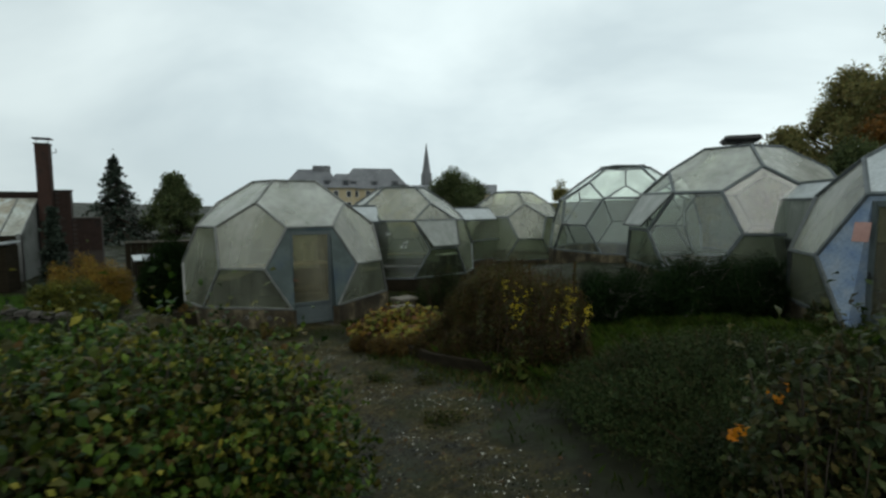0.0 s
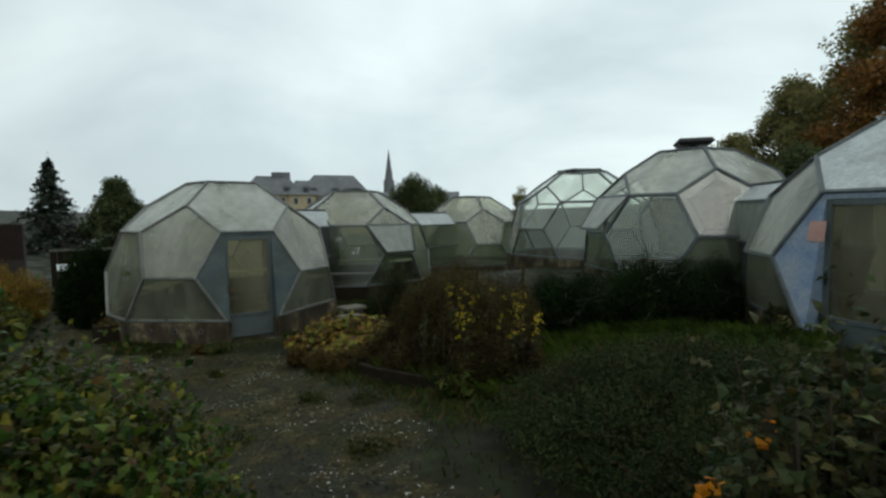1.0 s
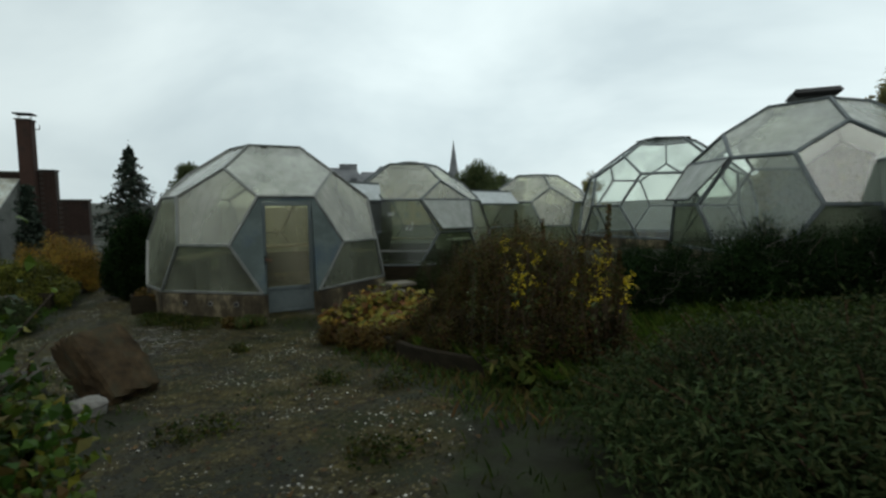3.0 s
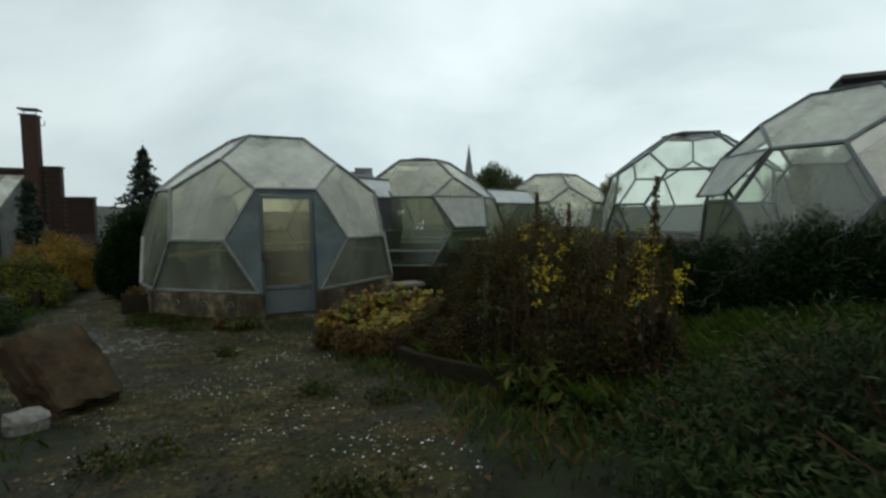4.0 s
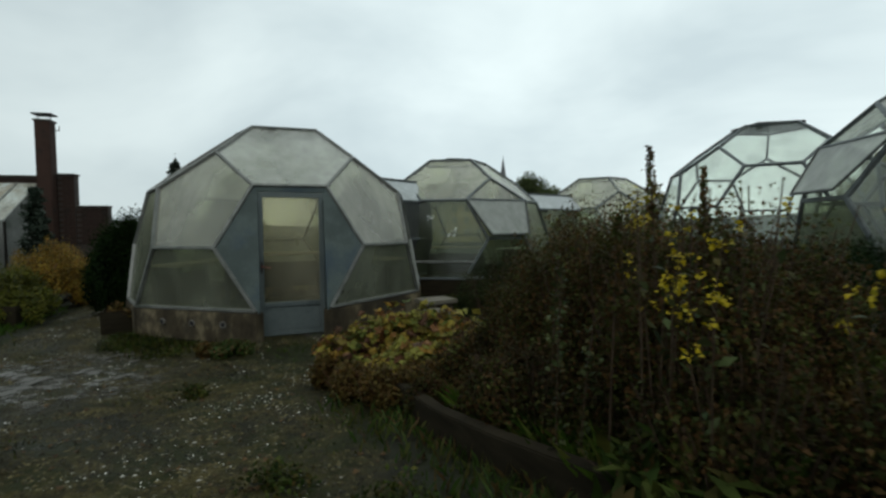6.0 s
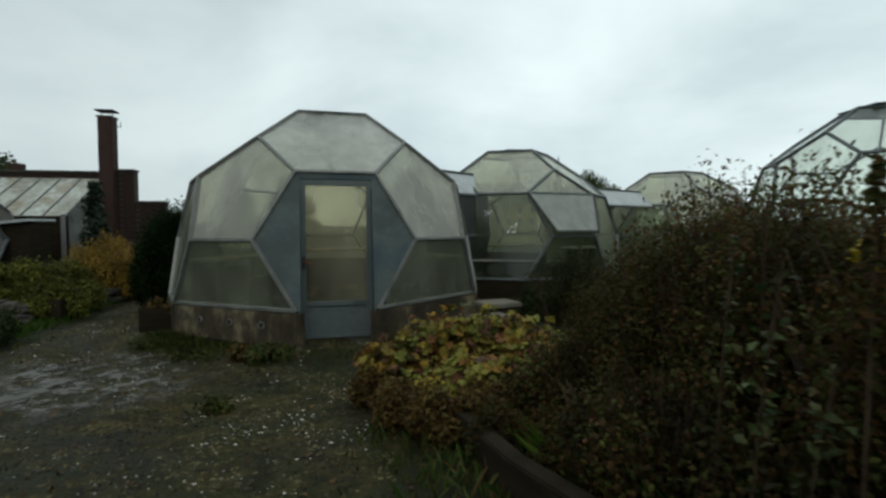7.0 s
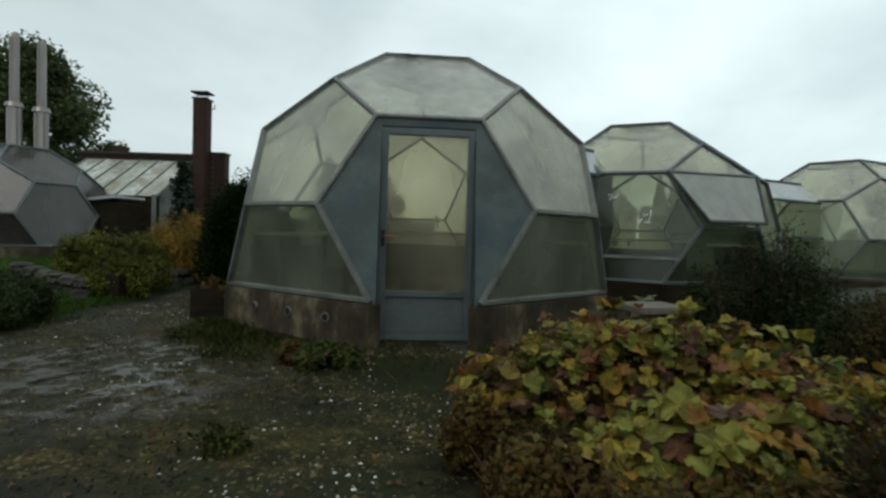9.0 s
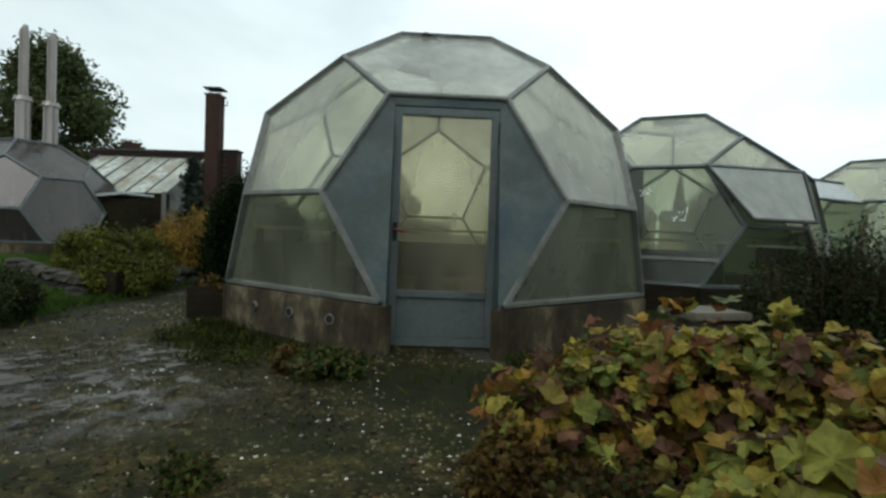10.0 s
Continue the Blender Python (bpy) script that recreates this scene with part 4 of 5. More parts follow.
for i in range(6):
    xa, xb = lx0 + (lx1 - lx0) * i / 6, lx0 + (lx1 - lx0) * (i + 1) / 6
    for j in range(3):
        f0, f1 = j / 3, (j + 1) / 3
        pt = lambda xx, f: Vector((xx, ly0 + (ly1 - ly0) * f, lz0 + (lz1 - lz0) * f))
        plate("roof_pane", [pt(xa + 0.02, f0 + 0.005), pt(xb - 0.02, f0 + 0.005), pt(xb - 0.02, f1 + 0.02), pt(xa + 0.02, f1 + 0.02)], (0, -0.5, 0.86), 0.008, M_LEANTO, house)
for i in range(7):
    xx = lx0 + (lx1 - lx0) * i / 6
    beam("rafter", (xx, ly0, lz0), (xx, ly1, lz1), (0, -0.5, 0.86), 0.04, 0.06, M_FRAME_PALE, house)
block("lean_to_wall", (lx1 - lx0, 0.15, lz0), ((lx0 + lx1) / 2, ly0 + 0.08, lz0 / 2), M_WOOD, house)
block("gable_wall", (0.12, 1.9, 1.6), (lx1 - 0.06, -0.95, 0.8), M_FRAME_PALE, house)
plate("gable_triangle", [Vector((lx1, ly0, lz0)), Vector((lx1, ly1, lz0)), Vector((lx1, ly1, lz1 - 0.03))], (1, 0, 0), 0.05, M_FRAME_PALE, house)
shed = empty("garden_store", pose(-6.9, 5.0, ground_z(-6.9, 5.0), 0, 0, -10), "small dark garden store with a pale sheet roof", "shed")
block("wall", (0.75, 0.7, 1.25), (0, 0, 0.62), M_WOOD, shed)
block("roof", (1.0, 0.9, 0.06), (-0.1, 0, 1.3), M_ROOFSHEET, shed, Matrix.Rotation(radians(-6), 4, "Y"))

# fence behind the garden, with a pale board on top
fence = empty("fence", pose(-4.0, 8.0, -0.1), "dark board fence with a pale top rail", "fence")
for i in range(26):
    block("board", (0.17, 0.025, 1.25 + 0.02 * ((i * 7) % 3)), (0.18 * i, 0.04 * ((i * 5) % 2), 0.62), M_WOOD, fence, None, 0.004)
block("top_rail", (4.7, 0.08, 0.05), (2.25, -0.03, 1.3), M_SLAB, fence)
bed_roof = empty("cold_frame", pose(-2.9, 6.2, 0.0, 0, 0, 6), "low timber cold frame with a pale sheet lid", "cold frame")
block("box_side", (1.6, 0.9, 0.75), (0, 0, 0.37), M_WOOD, bed_roof)
block("lid", (1.75, 1.05, 0.04), (0, 0, 0.78), M_ROOFSHEET, bed_roof, Matrix.Rotation(radians(5), 4, "X"))


# ---- stones, slabs, planters ----
def stone(name, label, x, y, z, sx, sy, sz, material, seed, turn=0, tilt=0, parent=None, cuts=2, category="stone", rough=0.16, blocky=0.55):
    bm = bmesh.new()
    bmesh.ops.create_icosphere(bm, subdivisions=cuts + 1, radius=1.0)
    rng = np.random.default_rng(seed)
    off = Vector(rng.uniform(-50, 50, 3))
    for v in bm.verts:
        c = v.co
        m = max(abs(c.x), abs(c.y), abs(c.z))
        sq = c / m
        p = c.lerp(sq, blocky)
        p *= 1 + rough * noise.noise(c * 1.6 + off) + 0.05 * noise.noise(c * 6 + off)
        v.co = Vector((p.x * sx, p.y * sy, p.z * sz))
    me = bpy.data.meshes.new(name)
    bm.to_mesh(me)
    bm.free()
    me.materials.append(material)
    ob = new(name, me)
    ob.parent = parent
    ob.matrix_basis = pose(x, y, z, tilt, 0, turn)
    return tagged(ob, label, category) if not parent else ob


stone("boulder", "big angular brown boulder leaning beside the path", -2.24, -6.02, 0.3, 0.27, 0.38, 0.18, M_ROCK, 3, 50, 50, blocky=0.95, rough=0.12, cuts=3)
stone("rock", "dark squared rock behind the boulder", -2.82, -6.28, 0.22, 0.16, 0.14, 0.22, M_WALLSTONE, 8, 20, 8, blocky=0.85)
stone("rock", "small pale stone on the gravel", -2.3, -6.62, 0.15, 0.13, 0.1, 0.09, M_PALEROCK, 5, 30)
stone("flat_stone", "pale flat stone lying among leaves", 2.35, -3.95, ground_z(2.35, -3.95) + 0.03, 0.3, 0.18, 0.04, M_PALEROCK, 6, 20)

steps = empty("slab_steps", pose(1.72, -2.8, -0.08, 0, 0, 12), "two pale concrete slabs stacked as a step", "step")
block("slab", (0.46, 0.34, 0.06), (0.0, -0.2, 0.3), M_SLAB, steps, None, 0.012)
block("slab", (0.52, 0.4, 0.06), (0.3, 0.14, 0.4), M_SLAB, steps, None, 0.012)
block("support", (0.38, 0.26, 0.3), (0.0, -0.17, 0.11), M_CONCRETE, steps)
block("support", (0.42, 0.34, 0.4), (0.3, 0.16, 0.16), M_CONCRETE, steps)

edging = empty("bed_edging", pose(0, 0, 0), "dark weathered timber edging along the raised bed", "edging")
ex = [(0.6, -5.7), (0.64, -6.5), (0.72, -7.2), (0.86, -7.95)]
for (xa, ya), (xb, yb) in zip(ex, ex[1:]):
    za, zb = ground_z(xa, ya), ground_z(xb, yb)
    beam("sleeper", (xa, ya, za + 0.09), (xb, yb, zb + 0.09), (0, 0, 1), 0.1, 0.2, M_WOOD, edging)

planter = empty("planter_box", pose(-2.42, -0.75, ground_z(-2.4, -0.75), 0, 0, 8), "dark square planter box with reddish plants", "planter")
for s in (-1, 1):
    block("side", (0.5, 0.03, 0.34), (0, s * 0.2, 0.17), M_WOOD, planter)
    block("end", (0.03, 0.4, 0.34), (s * 0.24, 0, 0.17), M_WOOD, planter)
block("soil", (0.45, 0.37, 0.03), (0, 0, 0.29), M_WALLSTONE, planter)
planter2 = copy_thing(planter, pose(-4.3, 0.45, ground_z(-4.3, 0.45), 0, 0, -10))
tagged(planter2, "dark square planter box at the foot of the stone wall")

pot = empty("flower_pot", pose(-2.95, 2.0, ground_z(-2.95, 2.0)), "terracotta flower pot standing on the gravel", "flower pot")
rod("body", (0, 0, 0), (0, 0, 0.24), 0.11, M_TERRACOTTA, pot, 18, 1.35)
rod("rim", (0, 0, 0.22), (0, 0, 0.28), 0.16, M_TERRACOTTA, pot, 18, 1.02)
rod("soil", (0, 0, 0.26), (0, 0, 0.285), 0.13, M_WALLSTONE, pot, 14)

drywall = empty("dry_stone_wall", pose(0, 0, 0), "low dark dry-stone wall holding up a planted bed", "wall")
rng0 = random.Random(5)
for i in range(17):
    f = i / 16
    wx, wy = -4.55 + 0.75 * f, 0.2 + 3.6 * f
    for row in range(2):
        stone("stone", "", wx + rng0.uniform(-0.03, 0.03), wy + rng0.uniform(-0.03, 0.03), ground_z(wx, wy) + 0.06 + row * 0.15, rng0.uniform(0.1, 0.16), 0.13, 0.075, M_WALLSTONE, 40 + i * 2 + row, rng0.uniform(0, 90), 0, drywall, 1, rough=0.3, blocky=0.8)
for i in range(6):
    wx, wy = -4.55 - 0.24 * i, 0.25 + 0.1 * i
    for row in range(2):
        stone("stone", "", wx, wy, ground_z(wx, wy) + 0.06 + row * 0.15, rng0.uniform(0.1, 0.16), 0.12, 0.075, M_WALLSTONE, 90 + i * 2 + row, rng0.uniform(0, 90), 0, drywall, 1, rough=0.3, blocky=0.8)

# shallow puddle on the path
bm = bmesh.new()
grid = [[bm.verts.new((-3.85 + 0.1 * u, -4.6 + 0.1 * v, ground_z(-3.85 + 0.1 * u, -4.6 + 0.1 * v) + 0.012)) for u in range(34)] for v in range(30)]
for v in range(29):
    for u in range(33):
        quad = (grid[v][u], grid[v][u + 1], grid[v + 1][u + 1], grid[v + 1][u])
        if math.hypot((quad[0].co.x + 2.35) / 1.4, (quad[0].co.y + 3.2) / 1.35) < 0.98:
            bm.faces.new(quad)
for v in [v for v in bm.verts if not v.link_faces]:
    bm.verts.remove(v)
M_PUDDLE = bpy.data.materials.new("wet_gravel_film")
M_PUDDLE.use_nodes = True
pn = M_PUDDLE.node_tree
pb, po = pn.nodes["Principled BSDF"], pn.nodes["Material Output"]
pb.inputs["Base Color"].default_value, pb.inputs["Roughness"].default_value = (0.06, 0.054, 0.042, 1), 0.34
pz = noise_node(pn, 5.0, 6, 0.7)
pf = ramp_node(pn, [(0.45, (0, 0, 0)), (0.58, (0.85, 0.85, 0.85))])
pt, pm = pn.nodes.new("ShaderNodeBsdfTransparent"), pn.nodes.new("ShaderNodeMixShader")
pn.links.new(pz.outputs["Fac"], pf.inputs["Fac"])
pc, pg, gr = pn.nodes.new("ShaderNodeTexCoord"), pn.nodes.new("ShaderNodeMapping"), pn.nodes.new("ShaderNodeTexGradient")
pg.inputs["Location"].default_value, pg.inputs["Scale"].default_value, gr.gradient_type = (2.35 / 1.4, 3.2 / 1.35, 0), (1 / 1.4, 1 / 1.35, 0), "SPHERICAL"
pn.links.new(pc.outputs["Object"], pg.inputs["Vector"])
pn.links.new(pg.outputs["Vector"], gr.inputs["Vector"])
pe = ramp_node(pn, [(0.02, (0, 0, 0)), (0.45, (1, 1, 1))])
pn.links.new(gr.outputs["Fac"], pe.inputs["Fac"])
pn.links.new(mix_node(pn, pf.outputs["Color"], pe.outputs["Color"], 1.0, "MULTIPLY"), pm.inputs["Fac"])
pn.links.new(pt.outputs["BSDF"], pm.inputs[1])
pn.links.new(pb.outputs["BSDF"], pm.inputs[2])
pn.links.new(pm.outputs["Shader"], po.inputs["Surface"])
tagged(part("puddle", bm, M_PUDDLE, None), "thin puddle of rainwater on the gravel", "puddle", kind="structure")

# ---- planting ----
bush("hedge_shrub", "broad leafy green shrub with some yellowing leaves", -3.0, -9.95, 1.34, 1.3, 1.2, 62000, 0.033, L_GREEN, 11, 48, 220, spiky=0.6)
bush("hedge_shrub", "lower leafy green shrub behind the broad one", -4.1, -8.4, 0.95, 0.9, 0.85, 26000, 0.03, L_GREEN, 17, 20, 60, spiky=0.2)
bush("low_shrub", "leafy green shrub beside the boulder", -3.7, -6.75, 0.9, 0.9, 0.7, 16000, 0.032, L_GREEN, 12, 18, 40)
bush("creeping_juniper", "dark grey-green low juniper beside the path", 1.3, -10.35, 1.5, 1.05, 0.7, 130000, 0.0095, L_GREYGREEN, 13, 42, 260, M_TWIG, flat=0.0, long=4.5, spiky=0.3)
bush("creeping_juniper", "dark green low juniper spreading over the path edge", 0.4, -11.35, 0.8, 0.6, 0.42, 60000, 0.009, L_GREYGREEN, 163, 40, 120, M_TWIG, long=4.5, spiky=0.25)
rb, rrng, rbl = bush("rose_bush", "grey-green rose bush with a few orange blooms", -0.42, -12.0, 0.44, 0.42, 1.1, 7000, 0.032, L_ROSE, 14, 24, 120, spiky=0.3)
fp = np.array([(-0.3, 0.1, 0.78), (-0.2, -0.25, 0.5), (0.12, -0.2, 1.0), (0.2, -0.1, 0.95), (-0.4, 0.2, 0.62)])
tagged(leaf_mesh("bloom", np.repeat(fp, 11, 0) + rrng.normal(size=(55, 3)) * 0.018, 0.036, L_ORANGEFLOWER, rb, 15, 0, 1.1), kind="stuff")
lp_ = np.array([rbl[i][:3] for i in rrng.integers(len(rbl), size=90)]) + rrng.normal(size=(90, 3)) * 0.15 + np.array([0, 0, 0.12])
rose_big = broad_leaves("large_leaves", lp_[lp_[:, 2] > 0.2], 0.06, L_ROSE, rb, 19, np.tile([0.0, 0.0, 1.0], (int((lp_[:, 2] > 0.2).sum()), 1)))
tagged(rose_big, kind="stuff")
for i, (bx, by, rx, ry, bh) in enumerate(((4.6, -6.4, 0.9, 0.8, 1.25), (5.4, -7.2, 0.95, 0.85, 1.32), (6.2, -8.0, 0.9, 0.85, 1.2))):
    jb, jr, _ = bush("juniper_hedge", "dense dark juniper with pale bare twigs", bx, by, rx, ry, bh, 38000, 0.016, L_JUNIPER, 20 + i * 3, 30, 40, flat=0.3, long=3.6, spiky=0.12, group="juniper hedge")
    lines = []
    for _ in range(16):
        p = np.array([jr.uniform(-rx, rx * 0.3), -ry * jr.uniform(0.5, 0.95), jr.uniform(0.2, 0.7) * bh])
        for _ in range(3):
            q = p + jr.normal(size=3) * np.array([0.12, 0.06, 0.05]) + np.array([0.05, -0.02, 0.01])
            lines.append((tuple(p), tuple(q), 0.0035))
            p = q
    tagged(branch_mesh("bare_twig", lines, M_DRYTWIG, jb, 4), kind="stuff")

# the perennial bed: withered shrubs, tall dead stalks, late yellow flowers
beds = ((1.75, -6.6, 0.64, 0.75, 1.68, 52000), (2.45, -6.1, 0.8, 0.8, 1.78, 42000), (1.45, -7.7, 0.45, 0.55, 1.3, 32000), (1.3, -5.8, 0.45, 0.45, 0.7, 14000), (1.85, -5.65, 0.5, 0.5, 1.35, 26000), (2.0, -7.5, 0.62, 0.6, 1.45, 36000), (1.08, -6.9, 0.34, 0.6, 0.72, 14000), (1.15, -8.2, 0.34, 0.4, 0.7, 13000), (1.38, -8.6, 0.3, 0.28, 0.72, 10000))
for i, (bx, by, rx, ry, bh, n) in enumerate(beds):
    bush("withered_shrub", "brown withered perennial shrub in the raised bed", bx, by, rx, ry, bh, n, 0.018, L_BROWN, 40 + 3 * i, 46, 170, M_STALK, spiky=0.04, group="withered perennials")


def stalk(x, y, h, seed):
    rng = np.random.default_rng(seed)
    z0 = ground_z(x, y)
    root = empty("mullein_stalk", pose(x, y, z0), "tall dead dark seed stalk", "dead plant", "dead seed stalks")
    lean = rng.normal(size=2) * 0.05
    rod("stem", (0, 0, -0.03), (lean[0], lean[1], h), 0.007, M_STALK, root, 6, 0.6)
    n = 260
    f = rng.uniform(0.62, 1.0, n)
    an = rng.uniform(0, 2 * math.pi, n)
    r = 0.028 * (1.15 - f) * 2.2
    pts = np.stack([lean[0] * f + r * np.cos(an), lean[1] * f + r * np.sin(an), h * f], 1)
    leaf_mesh("seed_head", pts, 0.022, L_BROWN, root, seed + 1, 0, 1.2)


for i, (sx, sy, sh) in enumerate(((1.3, -8.7, 1.4), (1.22, -8.6, 1.12), (1.42, -8.74, 1.05), (1.25, -7.75, 1.5), (1.55, -7.7, 1.42), (1.36, -8.5, 1.0), (0.98, -7.7, 1.22))):
    stalk(sx, sy, sh, 70 + 2 * i)


def flowering(label, x, y, rx, ry, h, stems, seed):
    rng = np.random.default_rng(seed)
    z0 = ground_z(x, y)
    root = empty("yellow_flowers", pose(x, y, z0), label, "flowers", "late yellow flowers")
    lines, leaves, petals = [], [], []
    for _ in range(stems):
        bx, by = rng.normal() * rx * 0.5, rng.normal() * ry * 0.5
        hh = h * rng.uniform(0.6, 1.05)
        tx, ty = bx + rng.normal() * 0.08, by + rng.normal() * 0.08
        lines.append(((bx * 0.6, by * 0.6, -0.02), (tx, ty, hh), 0.005))
        for _ in range(14):
            f = rng.uniform(0.2, 0.95)
            leaves.append((bx * 0.6 + (tx - bx * 0.6) * f + rng.normal() * 0.03, by * 0.6 + (ty - by * 0.6) * f + rng.normal() * 0.03, hh * f))
        for _ in range(rng.integers(2, 7)):
            c = np.array([tx, ty, hh]) + rng.normal(size=3) * np.array([0.025, 0.025, 0.05])
            petals += [tuple(c + rng.normal(size=3) * 0.012) for _ in range(6)]
    branch_mesh("stalk", lines, M_STALK, root)
    leaf_mesh("foliage", np.array(leaves), 0.026, L_ROSE, root, seed + 1, 0.1, 2.2)
    tagged(leaf_mesh("bloom", np.array(petals), 0.021, L_YELLOW, root, seed + 2, 0.3, 1.1), kind="stuff")


flowering("spray of small yellow flowers on thin stems", 1.3, -8.7, 0.17, 0.14, 1.04, 20, 90)
flowering("loose yellow flowers among withered stems", 1.06, -8.0, 0.34, 0.3, 1.14, 15, 94)


def leafy_stem(x, y, h, seed):
    rng = np.random.default_rng(seed)
    root = empty("slender_perennial", pose(x, y, ground_z(x, y)), "slender upright stem with small grey-green leaves", "plant", "slender leafy stems")
    bend = rng.normal(size=2) * 0.06
    n = 110
    f = np.sort(rng.uniform(0.1, 1.0, n))
    at = lambda v: np.stack([bend[0] * v ** 2, bend[1] * v ** 2, h * v], 1)
    k = at(np.linspace(0, 1, 6))
    branch_mesh("stem", [(tuple(p), tuple(q), 0.005) for p, q in zip(k, k[1:])], M_STALK, root)
    leaf_mesh("foliage", at(f) + rng.normal(size=(n, 3)) * np.array([0.022, 0.022, 0.01]), 0.022, L_ROSE, root, seed + 1, 0.1, 1.8)


for i, (sx, sy, sh) in enumerate(((0.82, -7.55, 1.0), (0.9, -7.62, 0.75), (0.95, -7.3, 1.1), (1.3, -7.95, 0.9), (1.7, -7.6, 1.05))):
    leafy_stem(sx, sy, sh, 400 + 2 * i)

bush("vine_bush", "sprawling vine with large yellow and rust autumn leaves", 1.05, -4.4, 0.9, 0.8, 0.74, 2900, 0.095, L_AUTUMN, 101, 22, 60, M_TWIG, group="autumn vine", broad=True)
bush("vine_bush", "sprawling vine with large yellow and rust autumn leaves", 1.75, -4.4, 0.85, 0.75, 0.64, 2400, 0.1, L_AUTUMN, 104, 20, 50, M_TWIG, group="autumn vine", broad=True)
bush("vine_bush", "low sprawl of yellow autumn vine leaves", 0.95, -5.15, 0.55, 0.45, 0.48, 1150, 0.11, L_AUTUMN, 109, 14, 30, M_TWIG, group="autumn vine", broad=True)
bush("rusty_perennial", "fine rust-brown perennial at the edge of the vine", 0.42, -4.85, 0.34, 0.36, 0.27, 6500, 0.02, L_BROWN, 107, 14, 120, M_TWIG, spiky=0.15)
bush("rusty_perennial", "fine rust-brown perennial beside the bed edging", 0.85, -6.2, 0.34, 0.4, 0.34, 8000, 0.02, L_BROWN, 110, 10, 80, M_TWIG, spiky=0.15)
for i, (px, py, pr) in enumerate(((0.22, -4.6, 0.2), (0.3, -5.25, 0.26), (0.5, -5.65, 0.26), (0.78, -5.6, 0.28))):
    bush("rusty_perennial", "rust-brown dying leaves at the edge of the vine", px, py, pr, pr, 0.34, 4200, 0.024, L_ORANGE, 440 + 3 * i, 9, 60, M_TWIG, spiky=0.12, group="rusty perennials")
bush("twiggy_shrub", "dark upright twiggy shrub near the slabs", 3.05, -2.5, 0.65, 0.6, 1.25, 17000, 0.022, L_GREYGREEN, 113, 14, 220, M_STALK, spiky=0.3)
bush("twiggy_shrub", "low dark shrub in front of the greenhouse", 3.9, -3.2, 0.8, 0.7, 0.7, 12000, 0.022, L_BROWN, 116, 12, 120, M_STALK, spiky=0.25)
bush("low_shrub", "low dark green plants by the greenhouse plinth", 2.75, -1.2, 0.6, 0.5, 0.35, 4500, 0.036, L_PERENNIAL, 119, 10, 30)
bush("low_shrub", "low brown and green planting before the domes", 4.2, -4.7, 1.2, 1.0, 0.85, 20000, 0.022, L_BROWN, 122, 14, 120, M_TWIG, spiky=0.3)
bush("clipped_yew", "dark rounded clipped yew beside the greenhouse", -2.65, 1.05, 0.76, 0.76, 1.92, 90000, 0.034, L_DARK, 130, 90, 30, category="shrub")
bush("yellow_shrub", "golden yellow autumn shrub in the walled bed", -4.25, 2.7, 0.7, 0.9, 1.3, 20000, 0.028, L_YELLOWBUSH, 133, 14, 60, M_TWIG, spiky=0.2)
bush("dark_shrub", "dark grey-green low shrub at the edge of the path", -4.35, -1.5, 0.6, 0.6, 0.6, 14000, 0.024, L_GREYGREEN, 173, 16, 60, spiky=0.15)
bush("yellow_shrub", "yellow-green shrub in the walled bed", -4.75, 1.3, 0.85, 0.75, 1.0, 18000, 0.034, L_YELLOWGREEN, 136, 12, 50, spiky=0.15)
bush("yellow_shrub", "rusty yellow shrub above the stone wall", -4.9, 4.2, 0.8, 0.8, 1.35, 14000, 0.03, L_YELLOWBUSH, 139, 12, 50, M_TWIG, spiky=0.2)
bush("low_shrub", "mixed green plants in the walled bed", -4.5, 0.55, 0.7, 0.4, 0.7, 11000, 0.034, L_YELLOWGREEN, 142, 12, 40)
bush("planter_plant", "reddish plants in the planter box", -2.42, -0.75, 0.26, 0.22, 0.52, 900, 0.045, L_ORANGE, 145, 8, 20, M_TWIG, sink=-0.25, category="plant")
bush("door_weeds", "red and green weeds beside the doorstep", -0.75, -2.95, 0.3, 0.18, 0.2, 1300, 0.032, L_WEED, 148, 7, 14, category="weeds")
bush("door_weeds", "rusty weeds beside the doorstep", -1.0, -2.8, 0.16, 0.14, 0.2, 350, 0.045, L_ORANGE, 151, 5, 8, category="weeds")
for i, (wx, wy, wr) in enumerate(((-1.55, -2.65, 0.28), (-2.2, -2.0, 0.22), (0.85, -2.75, 0.25), (-0.4, -6.9, 0.2), (-1.5, -7.9, 0.26), (0.15, -7.4, 0.28), (-0.5, -9.0, 0.22), (-1.0, -4.4, 0.12), (-3.2, -4.6, 0.3))):
    bush("weed_clump", "low clump of green weeds on the gravel", wx, wy, wr, wr * 0.8, 0.08, 520, 0.022, L_PERENNIAL, 240 + 3 * i, 6, 0, category="weeds", group="weed clumps", flat=0.2)
bush("leafy_perennial", "broad-leaved green plants at the bed corner", 1.1, -8.15, 0.5, 0.45, 0.44, 1700, 0.045, L_PERENNIAL, 154, 14, 40, M_STALK, flat=0.1, long=3.2)
for i, (px, py, pr) in enumerate(((1.0, -8.85, 0.32), (1.55, -8.75, 0.34), (1.3, -9.35, 0.3), (2.0, -8.9, 0.35))):
    bush("leafy_perennial", "low green and browning plants at the foot of the bed", px, py, pr, pr, 0.26, 1100, 0.034, L_PERENNIAL, 420 + 3 * i, 12, 30, M_STALK, flat=0.1, long=2.6, group="low bed plants")
bush("red_perennial", "red-brown dying stems in the grass", 1.9, -8.1, 0.25, 0.25, 0.5, 3000, 0.024, L_ORANGE, 157, 8, 50, M_TWIG, spiky=0.2)
